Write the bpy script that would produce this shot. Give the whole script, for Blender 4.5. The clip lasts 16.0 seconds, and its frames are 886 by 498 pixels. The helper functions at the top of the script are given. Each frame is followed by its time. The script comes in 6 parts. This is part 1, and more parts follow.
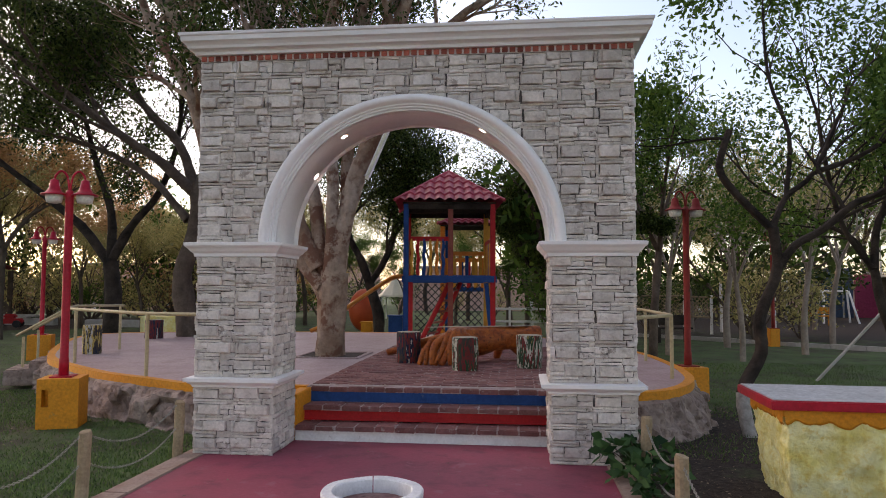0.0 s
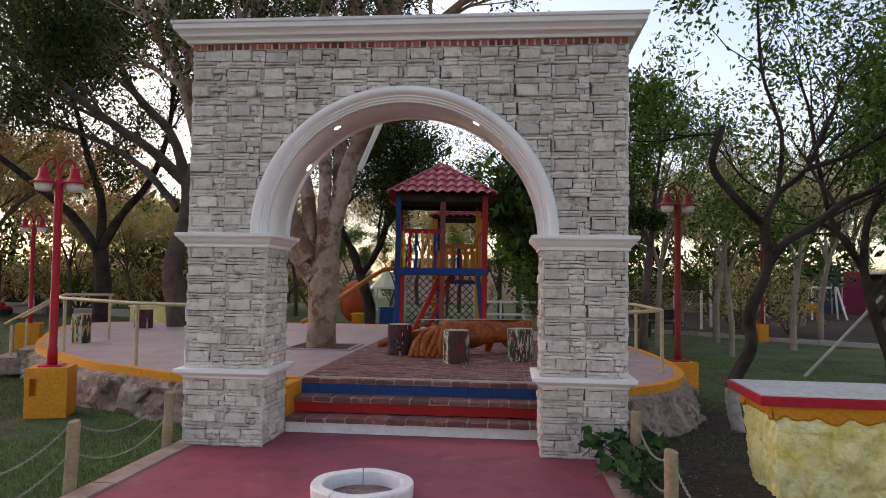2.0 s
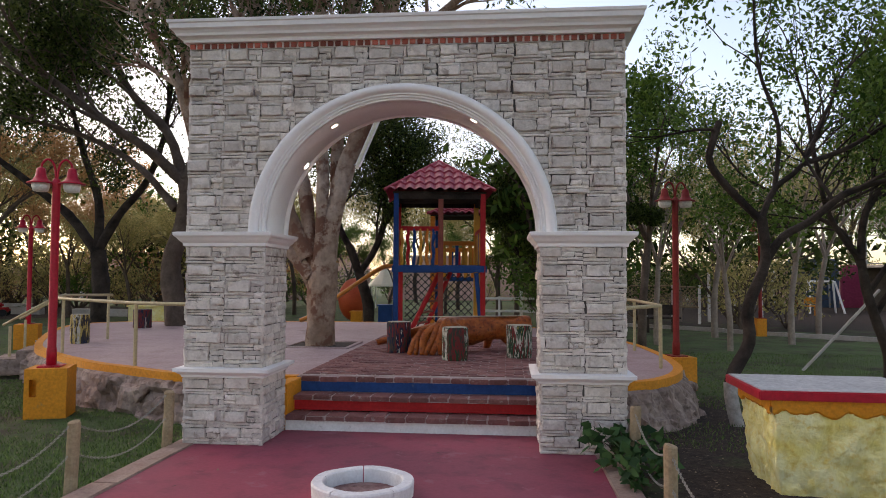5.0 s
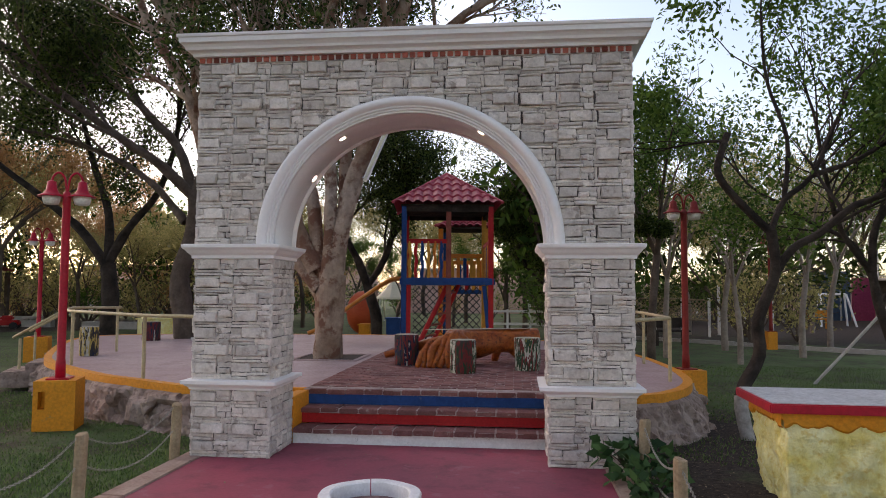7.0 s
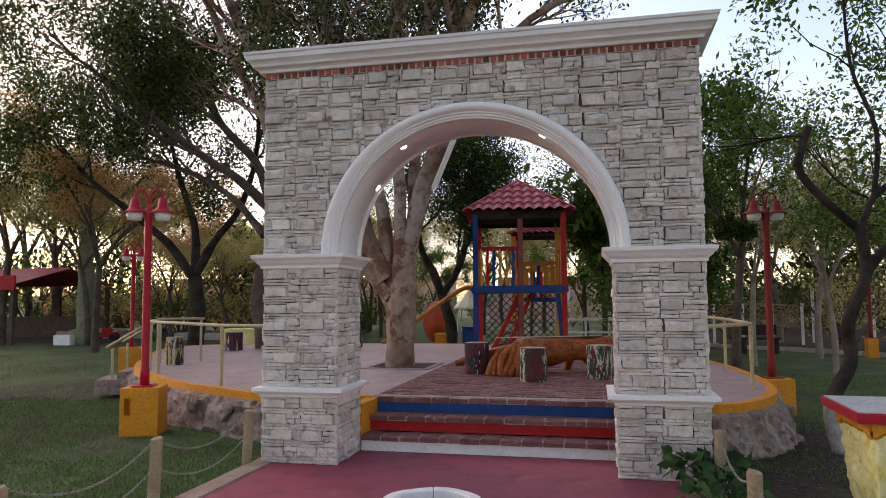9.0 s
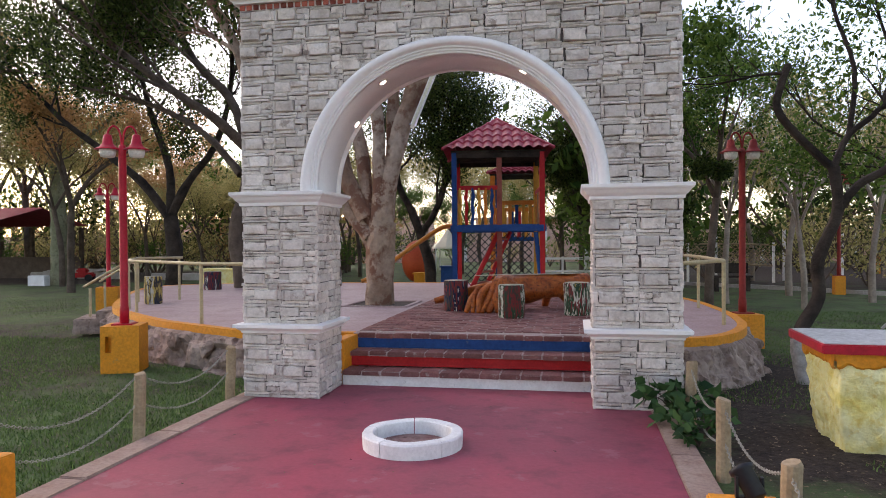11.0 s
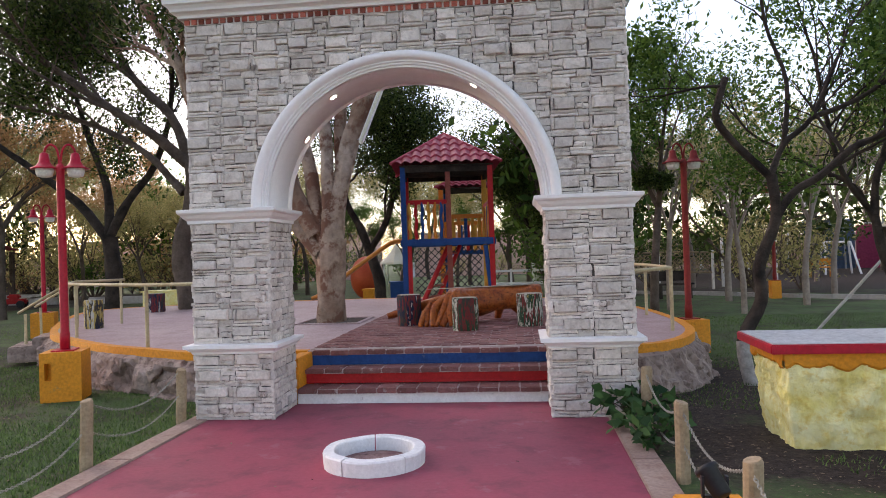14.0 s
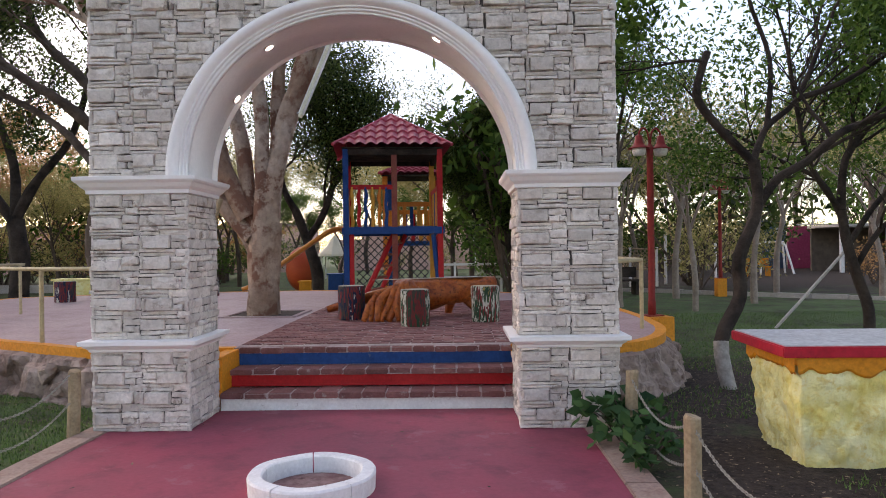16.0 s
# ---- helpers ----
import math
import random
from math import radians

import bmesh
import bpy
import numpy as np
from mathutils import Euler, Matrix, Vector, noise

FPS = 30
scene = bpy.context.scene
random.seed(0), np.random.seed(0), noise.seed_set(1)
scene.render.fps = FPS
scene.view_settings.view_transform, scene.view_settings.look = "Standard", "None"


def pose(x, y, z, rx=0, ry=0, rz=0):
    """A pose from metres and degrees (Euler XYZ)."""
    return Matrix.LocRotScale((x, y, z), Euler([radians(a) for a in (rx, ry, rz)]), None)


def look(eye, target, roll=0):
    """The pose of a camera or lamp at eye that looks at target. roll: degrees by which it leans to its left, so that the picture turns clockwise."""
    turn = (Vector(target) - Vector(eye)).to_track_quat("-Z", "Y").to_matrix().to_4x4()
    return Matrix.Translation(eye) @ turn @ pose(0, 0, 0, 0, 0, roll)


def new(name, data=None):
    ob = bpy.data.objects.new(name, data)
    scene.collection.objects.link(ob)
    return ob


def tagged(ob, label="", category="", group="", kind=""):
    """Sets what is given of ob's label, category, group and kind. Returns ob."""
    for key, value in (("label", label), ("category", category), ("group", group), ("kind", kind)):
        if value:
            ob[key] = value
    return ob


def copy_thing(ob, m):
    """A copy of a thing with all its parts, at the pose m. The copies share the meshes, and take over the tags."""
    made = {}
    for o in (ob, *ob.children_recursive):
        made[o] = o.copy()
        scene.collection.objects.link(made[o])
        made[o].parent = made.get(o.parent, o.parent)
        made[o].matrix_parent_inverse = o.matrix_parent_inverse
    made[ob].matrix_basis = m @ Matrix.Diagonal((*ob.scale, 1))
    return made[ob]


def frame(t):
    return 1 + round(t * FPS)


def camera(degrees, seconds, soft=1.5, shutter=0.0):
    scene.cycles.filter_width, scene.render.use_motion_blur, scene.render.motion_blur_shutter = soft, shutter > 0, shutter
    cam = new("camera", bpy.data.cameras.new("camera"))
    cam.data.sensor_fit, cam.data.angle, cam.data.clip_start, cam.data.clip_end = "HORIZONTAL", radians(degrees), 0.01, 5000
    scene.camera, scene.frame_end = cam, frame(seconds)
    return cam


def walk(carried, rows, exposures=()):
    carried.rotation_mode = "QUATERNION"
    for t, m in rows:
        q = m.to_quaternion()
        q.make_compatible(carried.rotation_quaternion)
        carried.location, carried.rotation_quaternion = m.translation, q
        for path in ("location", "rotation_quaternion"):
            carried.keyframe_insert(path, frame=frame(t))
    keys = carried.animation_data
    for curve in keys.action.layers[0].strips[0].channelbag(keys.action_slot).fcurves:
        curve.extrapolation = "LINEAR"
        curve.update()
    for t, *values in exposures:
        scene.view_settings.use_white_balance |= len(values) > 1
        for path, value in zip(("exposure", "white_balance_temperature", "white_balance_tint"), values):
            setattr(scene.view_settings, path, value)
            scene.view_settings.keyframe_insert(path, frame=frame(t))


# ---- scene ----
cam = camera(65.0, 16.0, soft=0.95)
PATH = [
    (0, (1.061, -6.807, 1.673), (0.85, -4.822, 1.786), 0.2),
    (0.5, (1.066, -6.809, 1.673), (0.854, -4.824, 1.789), 0.3),
    (1, (1.067, -6.813, 1.672), (0.872, -4.826, 1.782), 0.6),
    (1.5, (1.057, -6.805, 1.666), (0.858, -4.817, 1.765), 0.8),
    (2, (1.051, -6.795, 1.68), (0.864, -4.805, 1.771), 0.8),
    (2.5, (1.063, -6.81, 1.686), (0.857, -4.824, 1.795), 0.1),
    (3, (1.07, -6.808, 1.681), (0.891, -4.819, 1.792), -0.4),
    (3.5, (1.069, -6.819, 1.672), (0.892, -4.83, 1.788), -0.0),
    (4, (1.071, -6.809, 1.667), (0.89, -4.819, 1.748), 0.3),
    (4.2, (1.046, -6.808, 1.686), (0.869, -4.817, 1.769), 0.2),
    (6.5, (1.056, -6.792, 1.672), (0.86, -4.804, 1.754), 0.5),
    (7, (1.056, -6.797, 1.673), (0.851, -4.811, 1.793), 0.3),
    (7.5, (1.072, -6.816, 1.664), (0.891, -4.828, 1.796), 0.7),
    (8, (1.115, -6.804, 1.651), (0.841, -4.827, 1.781), -0.5),
    (8.5, (1.173, -6.764, 1.651), (0.799, -4.805, 1.795), -0.7),
    (9, (1.219, -6.717, 1.644), (0.789, -4.769, 1.792), -0.4),
    (9.5, (1.224, -6.749, 1.628), (0.818, -4.792, 1.722), -0.3),
    (12, (1.176, -6.723, 1.608), (0.808, -4.758, 1.575), -0.5),
    (12.5, (1.166, -6.713, 1.613), (0.732, -4.76, 1.592), -0.9),
    (13, (1.177, -6.718, 1.625), (0.827, -4.749, 1.664), 0.2),
    (13.5, (1.167, -6.721, 1.629), (0.856, -4.747, 1.71), -0.0),
    (14, (1.114, -6.744, 1.591), (0.897, -4.756, 1.609), -1.9),
    (14.5, (1.02, -6.75, 1.588), (0.946, -4.752, 1.527), -1.3),
    (15, (1.002, -6.544, 1.54), (1.019, -4.545, 1.525), -0.8),
    (15.5, (1.014, -6.176, 1.518), (0.954, -4.177, 1.553), 1.3),
    (16, (0.867, -5.756, 1.492), (0.828, -3.757, 1.492), -0.8),
]
walk(cam, [(t, look(eye, target, roll)) for t, eye, target, roll in PATH], exposures=[(t, e, k, 22) for t, e, k in ((0, 1.11, 7950), (9.3, 1.13, 7950), (11.9, 1.74, 7550), (13.4, 1.72, 7550), (14.3, 1.56, 7600), (16, 1.54, 7650))])

# ---- light: late dusk daylight, soft and low from behind the visitor ----
world = bpy.data.worlds.new("dusk_sky")
scene.world = world
world.use_nodes = True
wn = world.node_tree
sky = wn.nodes.new("ShaderNodeTexSky")
sky.sky_type = "NISHITA"
sky.sun_disc = False
SUN_EL, SUN_AZ = 30.0, 306.0
sky.sun_elevation = radians(SUN_EL)
sky.sun_rotation = radians(SUN_AZ)
sky.air_density, sky.dust_density, sky.ozone_density = 1.0, 1.2, 1.0
wn.links.new(sky.outputs[0], wn.nodes["Background"].inputs[0])
wn.nodes["Background"].inputs[1].default_value = 0.15
sun = bpy.data.lights.new("sun", "SUN")
sun.energy, sun.angle, sun.color = 0.5, radians(110), (1.0, 0.92, 0.86)
sun_ob = new("sun", sun)
sun_dir = Vector((math.sin(radians(SUN_AZ)) * math.cos(radians(SUN_EL + 4)), math.cos(radians(SUN_AZ)) * math.cos(radians(SUN_EL + 4)), math.sin(radians(SUN_EL + 4))))
sun_ob.matrix_world = look(sun_dir * 60, (0, 0, 0))

# ---- materials ----
def surf(name, c1, c2, scale=3.0, rough=0.8, bump=0.3, fine=40.0, c3=None, wear=0.0, wear_col=(0.5, 0.5, 0.48), wear_scale=6.0, rnd=0.0, island=False, metal=0.0, dist=0.01, grit=0.17):
    """A worn surface: broad patches of c1 and c2, finer grain, optional worn spots, and a brightness that differs from piece to piece."""
    m = bpy.data.materials.new(name)
    m.use_nodes = True
    nt = m.node_tree
    N, L = nt.nodes, nt.links
    b = N["Principled BSDF"]
    geo = N.new("ShaderNodeNewGeometry")

    def noise_at(s, detail=4.0, r=0.6):
        n = N.new("ShaderNodeTexNoise")
        n.inputs["Scale"].default_value, n.inputs["Detail"].default_value, n.inputs["Roughness"].default_value = s, detail, r
        L.new(geo.outputs["Position"], n.inputs["Vector"])
        return n.outputs["Fac"]

    def ramp(f, lo, hi):
        r = N.new("ShaderNodeMapRange")
        r.inputs["From Min"].default_value, r.inputs["From Max"].default_value = lo, hi
        L.new(f, r.inputs["Value"])
        return r.outputs["Result"]

    def mix(f, a, c):
        x = N.new("ShaderNodeMix")
        x.data_type = "RGBA"
        if isinstance(f, float):
            x.inputs[0].default_value = f
        else:
            L.new(f, x.inputs[0])
        for sock, v in ((x.inputs[6], a), (x.inputs[7], c)):
            if isinstance(v, tuple):
                sock.default_value = (*v, 1)
            else:
                L.new(v, sock)
        return x.outputs[2]

    col = mix(ramp(noise_at(scale), 0.35, 0.65), c1, c2)
    if c3:
        col = mix(ramp(noise_at(scale * 3.7), 0.5, 0.75), col, c3)
    f2 = noise_at(fine, 3.0)
    grain = N.new("ShaderNodeHueSaturation")
    v = N.new("ShaderNodeMapRange")
    v.inputs["From Min"].default_value, v.inputs["From Max"].default_value = 0.3, 0.7
    v.inputs["To Min"].default_value, v.inputs["To Max"].default_value = 1 - grit, 1 + grit
    L.new(f2, v.inputs["Value"])
    value = v.outputs["Result"]
    if rnd:
        src = geo.outputs["Random Per Island"] if island else N.new("ShaderNodeObjectInfo").outputs["Random"]
        rr = N.new("ShaderNodeMapRange")
        rr.inputs["To Min"].default_value, rr.inputs["To Max"].default_value = 1 - rnd, 1 + rnd
        L.new(src, rr.inputs["Value"])
        mu = N.new("ShaderNodeMath")
        mu.operation = "MULTIPLY"
        L.new(value, mu.inputs[0])
        L.new(rr.outputs["Result"], mu.inputs[1])
        value = mu.outputs[0]
    L.new(value, grain.inputs["Value"])
    L.new(col, grain.inputs["Color"])
    col = grain.outputs["Color"]
    if wear:
        col = mix(ramp(noise_at(wear_scale, 6.0, 0.7), 0.66 - 0.2 * wear, 0.72 - 0.2 * wear), col, wear_col)
    L.new(col, b.inputs["Base Color"])
    b.inputs["Roughness"].default_value = rough
    b.inputs["Specular IOR Level"].default_value = 0.25
    b.inputs["Metallic"].default_value = metal
    if bump:
        bp = N.new("ShaderNodeBump")
        bp.inputs["Strength"].default_value, bp.inputs["Distance"].default_value = bump, dist
        L.new(noise_at(fine * 0.6, 6.0, 0.65), bp.inputs["Height"])
        L.new(bp.outputs[0], b.inputs["Normal"])
    return m


def glow(name, color, strength):
    m = bpy.data.materials.new(name)
    m.use_nodes = True
    b = m.node_tree.nodes["Principled BSDF"]
    b.inputs["Base Color"].default_value = (*color, 1)
    b.inputs["Emission Color"].default_value = (*color, 1)
    b.inputs["Emission Strength"].default_value = strength
    return m


def leafy(name, c1, c2, trans=0.25):
    """Leaves: colour differs from leaf to leaf, and some light comes through."""
    m = bpy.data.materials.new(name)
    m.use_nodes = True
    nt = m.node_tree
    N, L = nt.nodes, nt.links
    b = N["Principled BSDF"]
    geo = N.new("ShaderNodeNewGeometry")
    x = N.new("ShaderNodeMix")
    x.data_type = "RGBA"
    x.inputs[6].default_value, x.inputs[7].default_value = (*c1, 1), (*c2, 1)
    L.new(geo.outputs["Random Per Island"], x.inputs[0])
    L.new(x.outputs[2], b.inputs["Base Color"])
    b.inputs["Roughness"].default_value = 0.6
    b.inputs["Specular IOR Level"].default_value = 0.18
    tr = N.new("ShaderNodeBsdfTranslucent")
    L.new(x.outputs[2], tr.inputs["Color"])
    ms = N.new("ShaderNodeMixShader")
    ms.inputs[0].default_value = trans
    L.new(b.outputs[0], ms.inputs[1])
    L.new(tr.outputs[0], ms.inputs[2])
    L.new(ms.outputs[0], N["Material Output"].inputs["Surface"])
    return m


M_STONE = surf("grey_stone", (0.57, 0.505, 0.45), (0.70, 0.635, 0.575), 3.2, 0.88, 0.9, 42, c3=(0.42, 0.355, 0.305), rnd=0.17, wear=0.36, wear_col=(0.35, 0.29, 0.25), wear_scale=5, dist=0.014, grit=0.11)
M_STONE_J = surf("grey_stone_joined", (0.57, 0.505, 0.45), (0.70, 0.635, 0.575), 3.2, 0.88, 0.9, 42, c3=(0.42, 0.355, 0.305), rnd=0.17, wear=0.36, wear_col=(0.35, 0.29, 0.25), wear_scale=5, dist=0.014, grit=0.11, island=True)
# dark brown joints, deepened further to hold the shadow beneath the stones
M_JOINT = surf("dark_joint_with_shadow", (0.08, 0.071, 0.064), (0.13, 0.116, 0.105), 9, 0.95, 0.4)
M_WHITE = surf("white_plaster", (0.80, 0.775, 0.755), (0.86, 0.835, 0.815), 1.2, 0.55, 0.05, 30, grit=0.03)
M_WHITE_DIRTY = surf("white_paint_dirty", (0.7, 0.68, 0.66), (0.8, 0.79, 0.77), 5, 0.75, 0.4, 40, wear=0.12, wear_col=(0.5, 0.46, 0.44), wear_scale=9, grit=0.06)
M_BRICK = surf("red_brick", (0.30, 0.075, 0.05), (0.38, 0.11, 0.08), 8, 0.85, 0.4, 60, rnd=0.55)
M_BED = surf("dirty_mortar", (0.30, 0.235, 0.22), (0.42, 0.35, 0.33), 7, 0.9, 0.4, wear=0.5, wear_col=(0.2, 0.13, 0.12))
M_MORTAR = surf("pale_mortar", (0.62, 0.58, 0.55), (0.72, 0.68, 0.65), 8, 0.9, 0.4)
M_PAVE = surf("red_painted_concrete", (0.36, 0.062, 0.095), (0.27, 0.062, 0.088), 0.9, 0.62, 0.15, 25, c3=(0.19, 0.045, 0.065), wear=0.34, wear_col=(0.33, 0.10, 0.13), wear_scale=2.6, grit=0.08)
M_KERB = surf("brown_concrete_kerb", (0.31, 0.205, 0.165), (0.38, 0.275, 0.22), 2, 0.85, 0.4, 40, c3=(0.27, 0.16, 0.125))
M_PLAT = surf("faded_pink_concrete", (0.35, 0.24, 0.24), (0.41, 0.30, 0.29), 0.9, 0.6, 0.2, 25, c3=(0.31, 0.21, 0.2))
M_PBRICK = surf("paving_brick", (0.165, 0.065, 0.06), (0.24, 0.105, 0.095), 6, 0.75, 0.4, 50, rnd=0.28, wear=0.35, wear_col=(0.33, 0.25, 0.23), wear_scale=7)
M_PBRICK_J = surf("paving_brick_joined", (0.165, 0.065, 0.06), (0.24, 0.105, 0.095), 6, 0.75, 0.4, 50, rnd=0.28, island=True, wear=0.35, wear_col=(0.33, 0.25, 0.23), wear_scale=7)
M_BLUE = surf("blue_paint", (0.005, 0.044, 0.165), (0.009, 0.058, 0.20), 4, 0.6, 0.15, 30, wear=0.12, wear_col=(0.05, 0.09, 0.17))
M_RED = surf("red_paint", (0.40, 0.012, 0.014), (0.46, 0.02, 0.02), 4, 0.6, 0.15, 30, wear=0.1, wear_col=(0.22, 0.05, 0.04))
# darker copy of the lamp red, with the shade on these lamps in its colour
M_LAMPRED_SHADED = surf("shaded_red_metal_paint", (0.19, 0.016, 0.014), (0.25, 0.026, 0.02), 3, 0.6, 0.1, 30, wear=0.2, wear_col=(0.12, 0.03, 0.02))
M_LAMPRED = surf("red_metal_paint", (0.40, 0.009, 0.026), (0.46, 0.014, 0.034), 4, 0.4, 0.08, 30)
M_YELLOW = surf("orange_yellow_paint", (0.62, 0.225, 0.014), (0.68, 0.26, 0.022), 2.5, 0.6, 0.2, 30, wear=0.15, wear_col=(0.45, 0.22, 0.06))
M_LEMON = surf("pale_yellow_paint", (0.86, 0.73, 0.24), (0.90, 0.84, 0.48), 4, 0.5, 0.9, 12, c3=(0.76, 0.55, 0.12), dist=0.05, grit=0.05)
M_WOODY = surf("yellow_painted_wood", (0.62, 0.30, 0.04), (0.55, 0.24, 0.04), 5, 0.6, 0.3)
M_ROCK = surf("rough_rock", (0.22, 0.155, 0.128), (0.39, 0.30, 0.255), 3, 0.92, 0.7, 14, c3=(0.11, 0.07, 0.055), dist=0.03)
M_VARNISH = surf("varnished_orange_wood", (0.27, 0.055, 0.012), (0.43, 0.115, 0.022), 6, 0.36, 0.7, 16, c3=(0.06, 0.014, 0.008), dist=0.03)
M_BARK = surf("pale_bark", (0.24, 0.145, 0.098), (0.43, 0.325, 0.25), 1.3, 0.9, 1.0, 12, c3=(0.14, 0.066, 0.04), wear=0.7, wear_col=(0.19, 0.092, 0.06), wear_scale=2.4, dist=0.05)
M_BARKP = surf("pale_twig_bark", (0.22, 0.17, 0.14), (0.32, 0.26, 0.215), 3, 0.95, 0.7, 22)
M_BARKD = surf("dark_bark", (0.018, 0.013, 0.011), (0.06, 0.045, 0.036), 3, 0.95, 0.8, 22, dist=0.03)
M_BARKM = surf("brown_bark", (0.075, 0.052, 0.04), (0.14, 0.105, 0.082), 3, 0.95, 0.8, 22, dist=0.03)
M_LIME = surf("whitewashed_bark", (0.40, 0.37, 0.34), (0.26, 0.235, 0.21), 8, 0.9, 0.6, 25)
M_POSTWOOD = surf("weathered_round_wood", (0.28, 0.20, 0.12), (0.36, 0.27, 0.17), 7, 0.85, 0.4, 40)
M_RAIL = surf("tan_painted_tube", (0.42, 0.33, 0.19), (0.48, 0.39, 0.24), 4, 0.5, 0.1, 30)
M_CHAIN = surf("galvanised_chain", (0.24, 0.225, 0.19), (0.34, 0.32, 0.28), 9, 0.6, 0.1, 40, metal=0.2)
M_BLACK = surf("black_plastic", (0.012, 0.012, 0.014), (0.02, 0.02, 0.022), 5, 0.45, 0.1)
M_SOIL = surf("dark_soil", (0.055, 0.042, 0.034), (0.085, 0.066, 0.053), 3, 0.97, 0.8, 20)
M_GLASSW = surf("opal_glass", (0.72, 0.70, 0.66), (0.78, 0.76, 0.72), 6, 0.3, 0.0)
M_CREAM = surf("cream_enamel", (0.66, 0.62, 0.46), (0.72, 0.68, 0.52), 6, 0.5, 0.1)
M_DUST = surf("reddish_dust", (0.20, 0.10, 0.095), (0.30, 0.19, 0.17), 5, 0.95, 0.5, 30, c3=(0.12, 0.06, 0.055))
M_LOWWALL = surf("brown_masonry", (0.10, 0.075, 0.06), (0.15, 0.115, 0.09), 3, 0.9, 0.4)
M_GALV = surf("grey_steel", (0.35, 0.36, 0.37), (0.42, 0.43, 0.44), 6, 0.5, 0.1, metal=0.3)


def flaking(name, cols, seed):
    """Flaking paint in upright streaks over grey wood."""
    m = surf(name, (0.2, 0.2, 0.2), (0.3, 0.3, 0.3), 5, 0.75, 0.7, 30, dist=0.02)
    nt = m.node_tree
    N, L = nt.nodes, nt.links
    geo = N.new("ShaderNodeNewGeometry")
    mp = N.new("ShaderNodeMapping")
    mp.inputs["Scale"].default_value, mp.inputs["Location"].default_value = (5.0, 5.0, 0.9), (seed, seed * 2, 0)
    L.new(geo.outputs["Position"], mp.inputs["Vector"])
    n = N.new("ShaderNodeTexNoise")
    n.inputs["Scale"].default_value, n.inputs["Detail"].default_value, n.inputs["Roughness"].default_value = 1.0, 5.0, 0.65
    L.new(mp.outputs[0], n.inputs["Vector"])
    r = N.new("ShaderNodeValToRGB")
    r.color_ramp.interpolation = "CONSTANT"
    for k, c in enumerate(cols):
        pos = 0.30 + 0.40 * k / len(cols) if k else 0.0
        e = r.color_ramp.elements[0] if k == 0 else r.color_ramp.elements.new(pos)
        e.position, e.color = pos, (*c, 1)
    L.new(n.outputs["Fac"], r.inputs["Fac"])
    L.new(r.outputs["Color"], N["Principled BSDF"].inputs["Base Color"])
    return m


FG, FR, FB, FW, FY, FK = (0.02, 0.055, 0.028), (0.16, 0.025, 0.025), (0.015, 0.02, 0.045), (0.46, 0.44, 0.38), (0.42, 0.30, 0.09), (0.05, 0.04, 0.032)
M_FLAKE_G = flaking("flaking_green_paint", (FY, FG, FK, FR, FG, FW, FG, FR, FW, FG, FY), 1.3)
M_FLAKE_B = flaking("flaking_blue_red_paint", (FW, FB, FR, FB, FK, FR, FB, FW, FB, FR), 4.1)
M_FLAKE_Y = flaking("flaking_blue_yellow_paint", (FW, FK, FY, FB, FK, FY, FW, FK, FY, FB), 2.7)
M_CUTWOOD = surf("cut_wood_end", (0.30, 0.26, 0.2), (0.4, 0.35, 0.28), 12, 0.85, 0.4)
M_DOWNLIGHT = glow("lit_downlight", (1.0, 0.93, 0.82), 14.0)
M_LEAF_DARK = leafy("dark_leaves", (0.007, 0.018, 0.004), (0.095, 0.135, 0.03), 0.35)
M_LEAF_MID = leafy("green_leaves", (0.022, 0.06, 0.010), (0.125, 0.215, 0.038), 0.35)
# yellow-green leaves, paled so their colour carries the warm light on far trees
M_LEAF_YEL = leafy("warm_lit_yellow_green_leaves", (0.22, 0.21, 0.07), (0.54, 0.46, 0.20), 0.5)
M_LEAF_ORANGE = leafy("autumn_leaves", (0.30, 0.16, 0.06), (0.60, 0.34, 0.15), 0.4)
M_LEAF_SHRUB = leafy("shrub_leaves", (0.014, 0.045, 0.016), (0.075, 0.16, 0.05))
M_BLADE = leafy("grass_blades", (0.035, 0.08, 0.018), (0.16, 0.25, 0.075))
M_LITTER = leafy("fallen_leaves", (0.03, 0.02, 0.013), (0.27, 0.195, 0.125), 0.05)


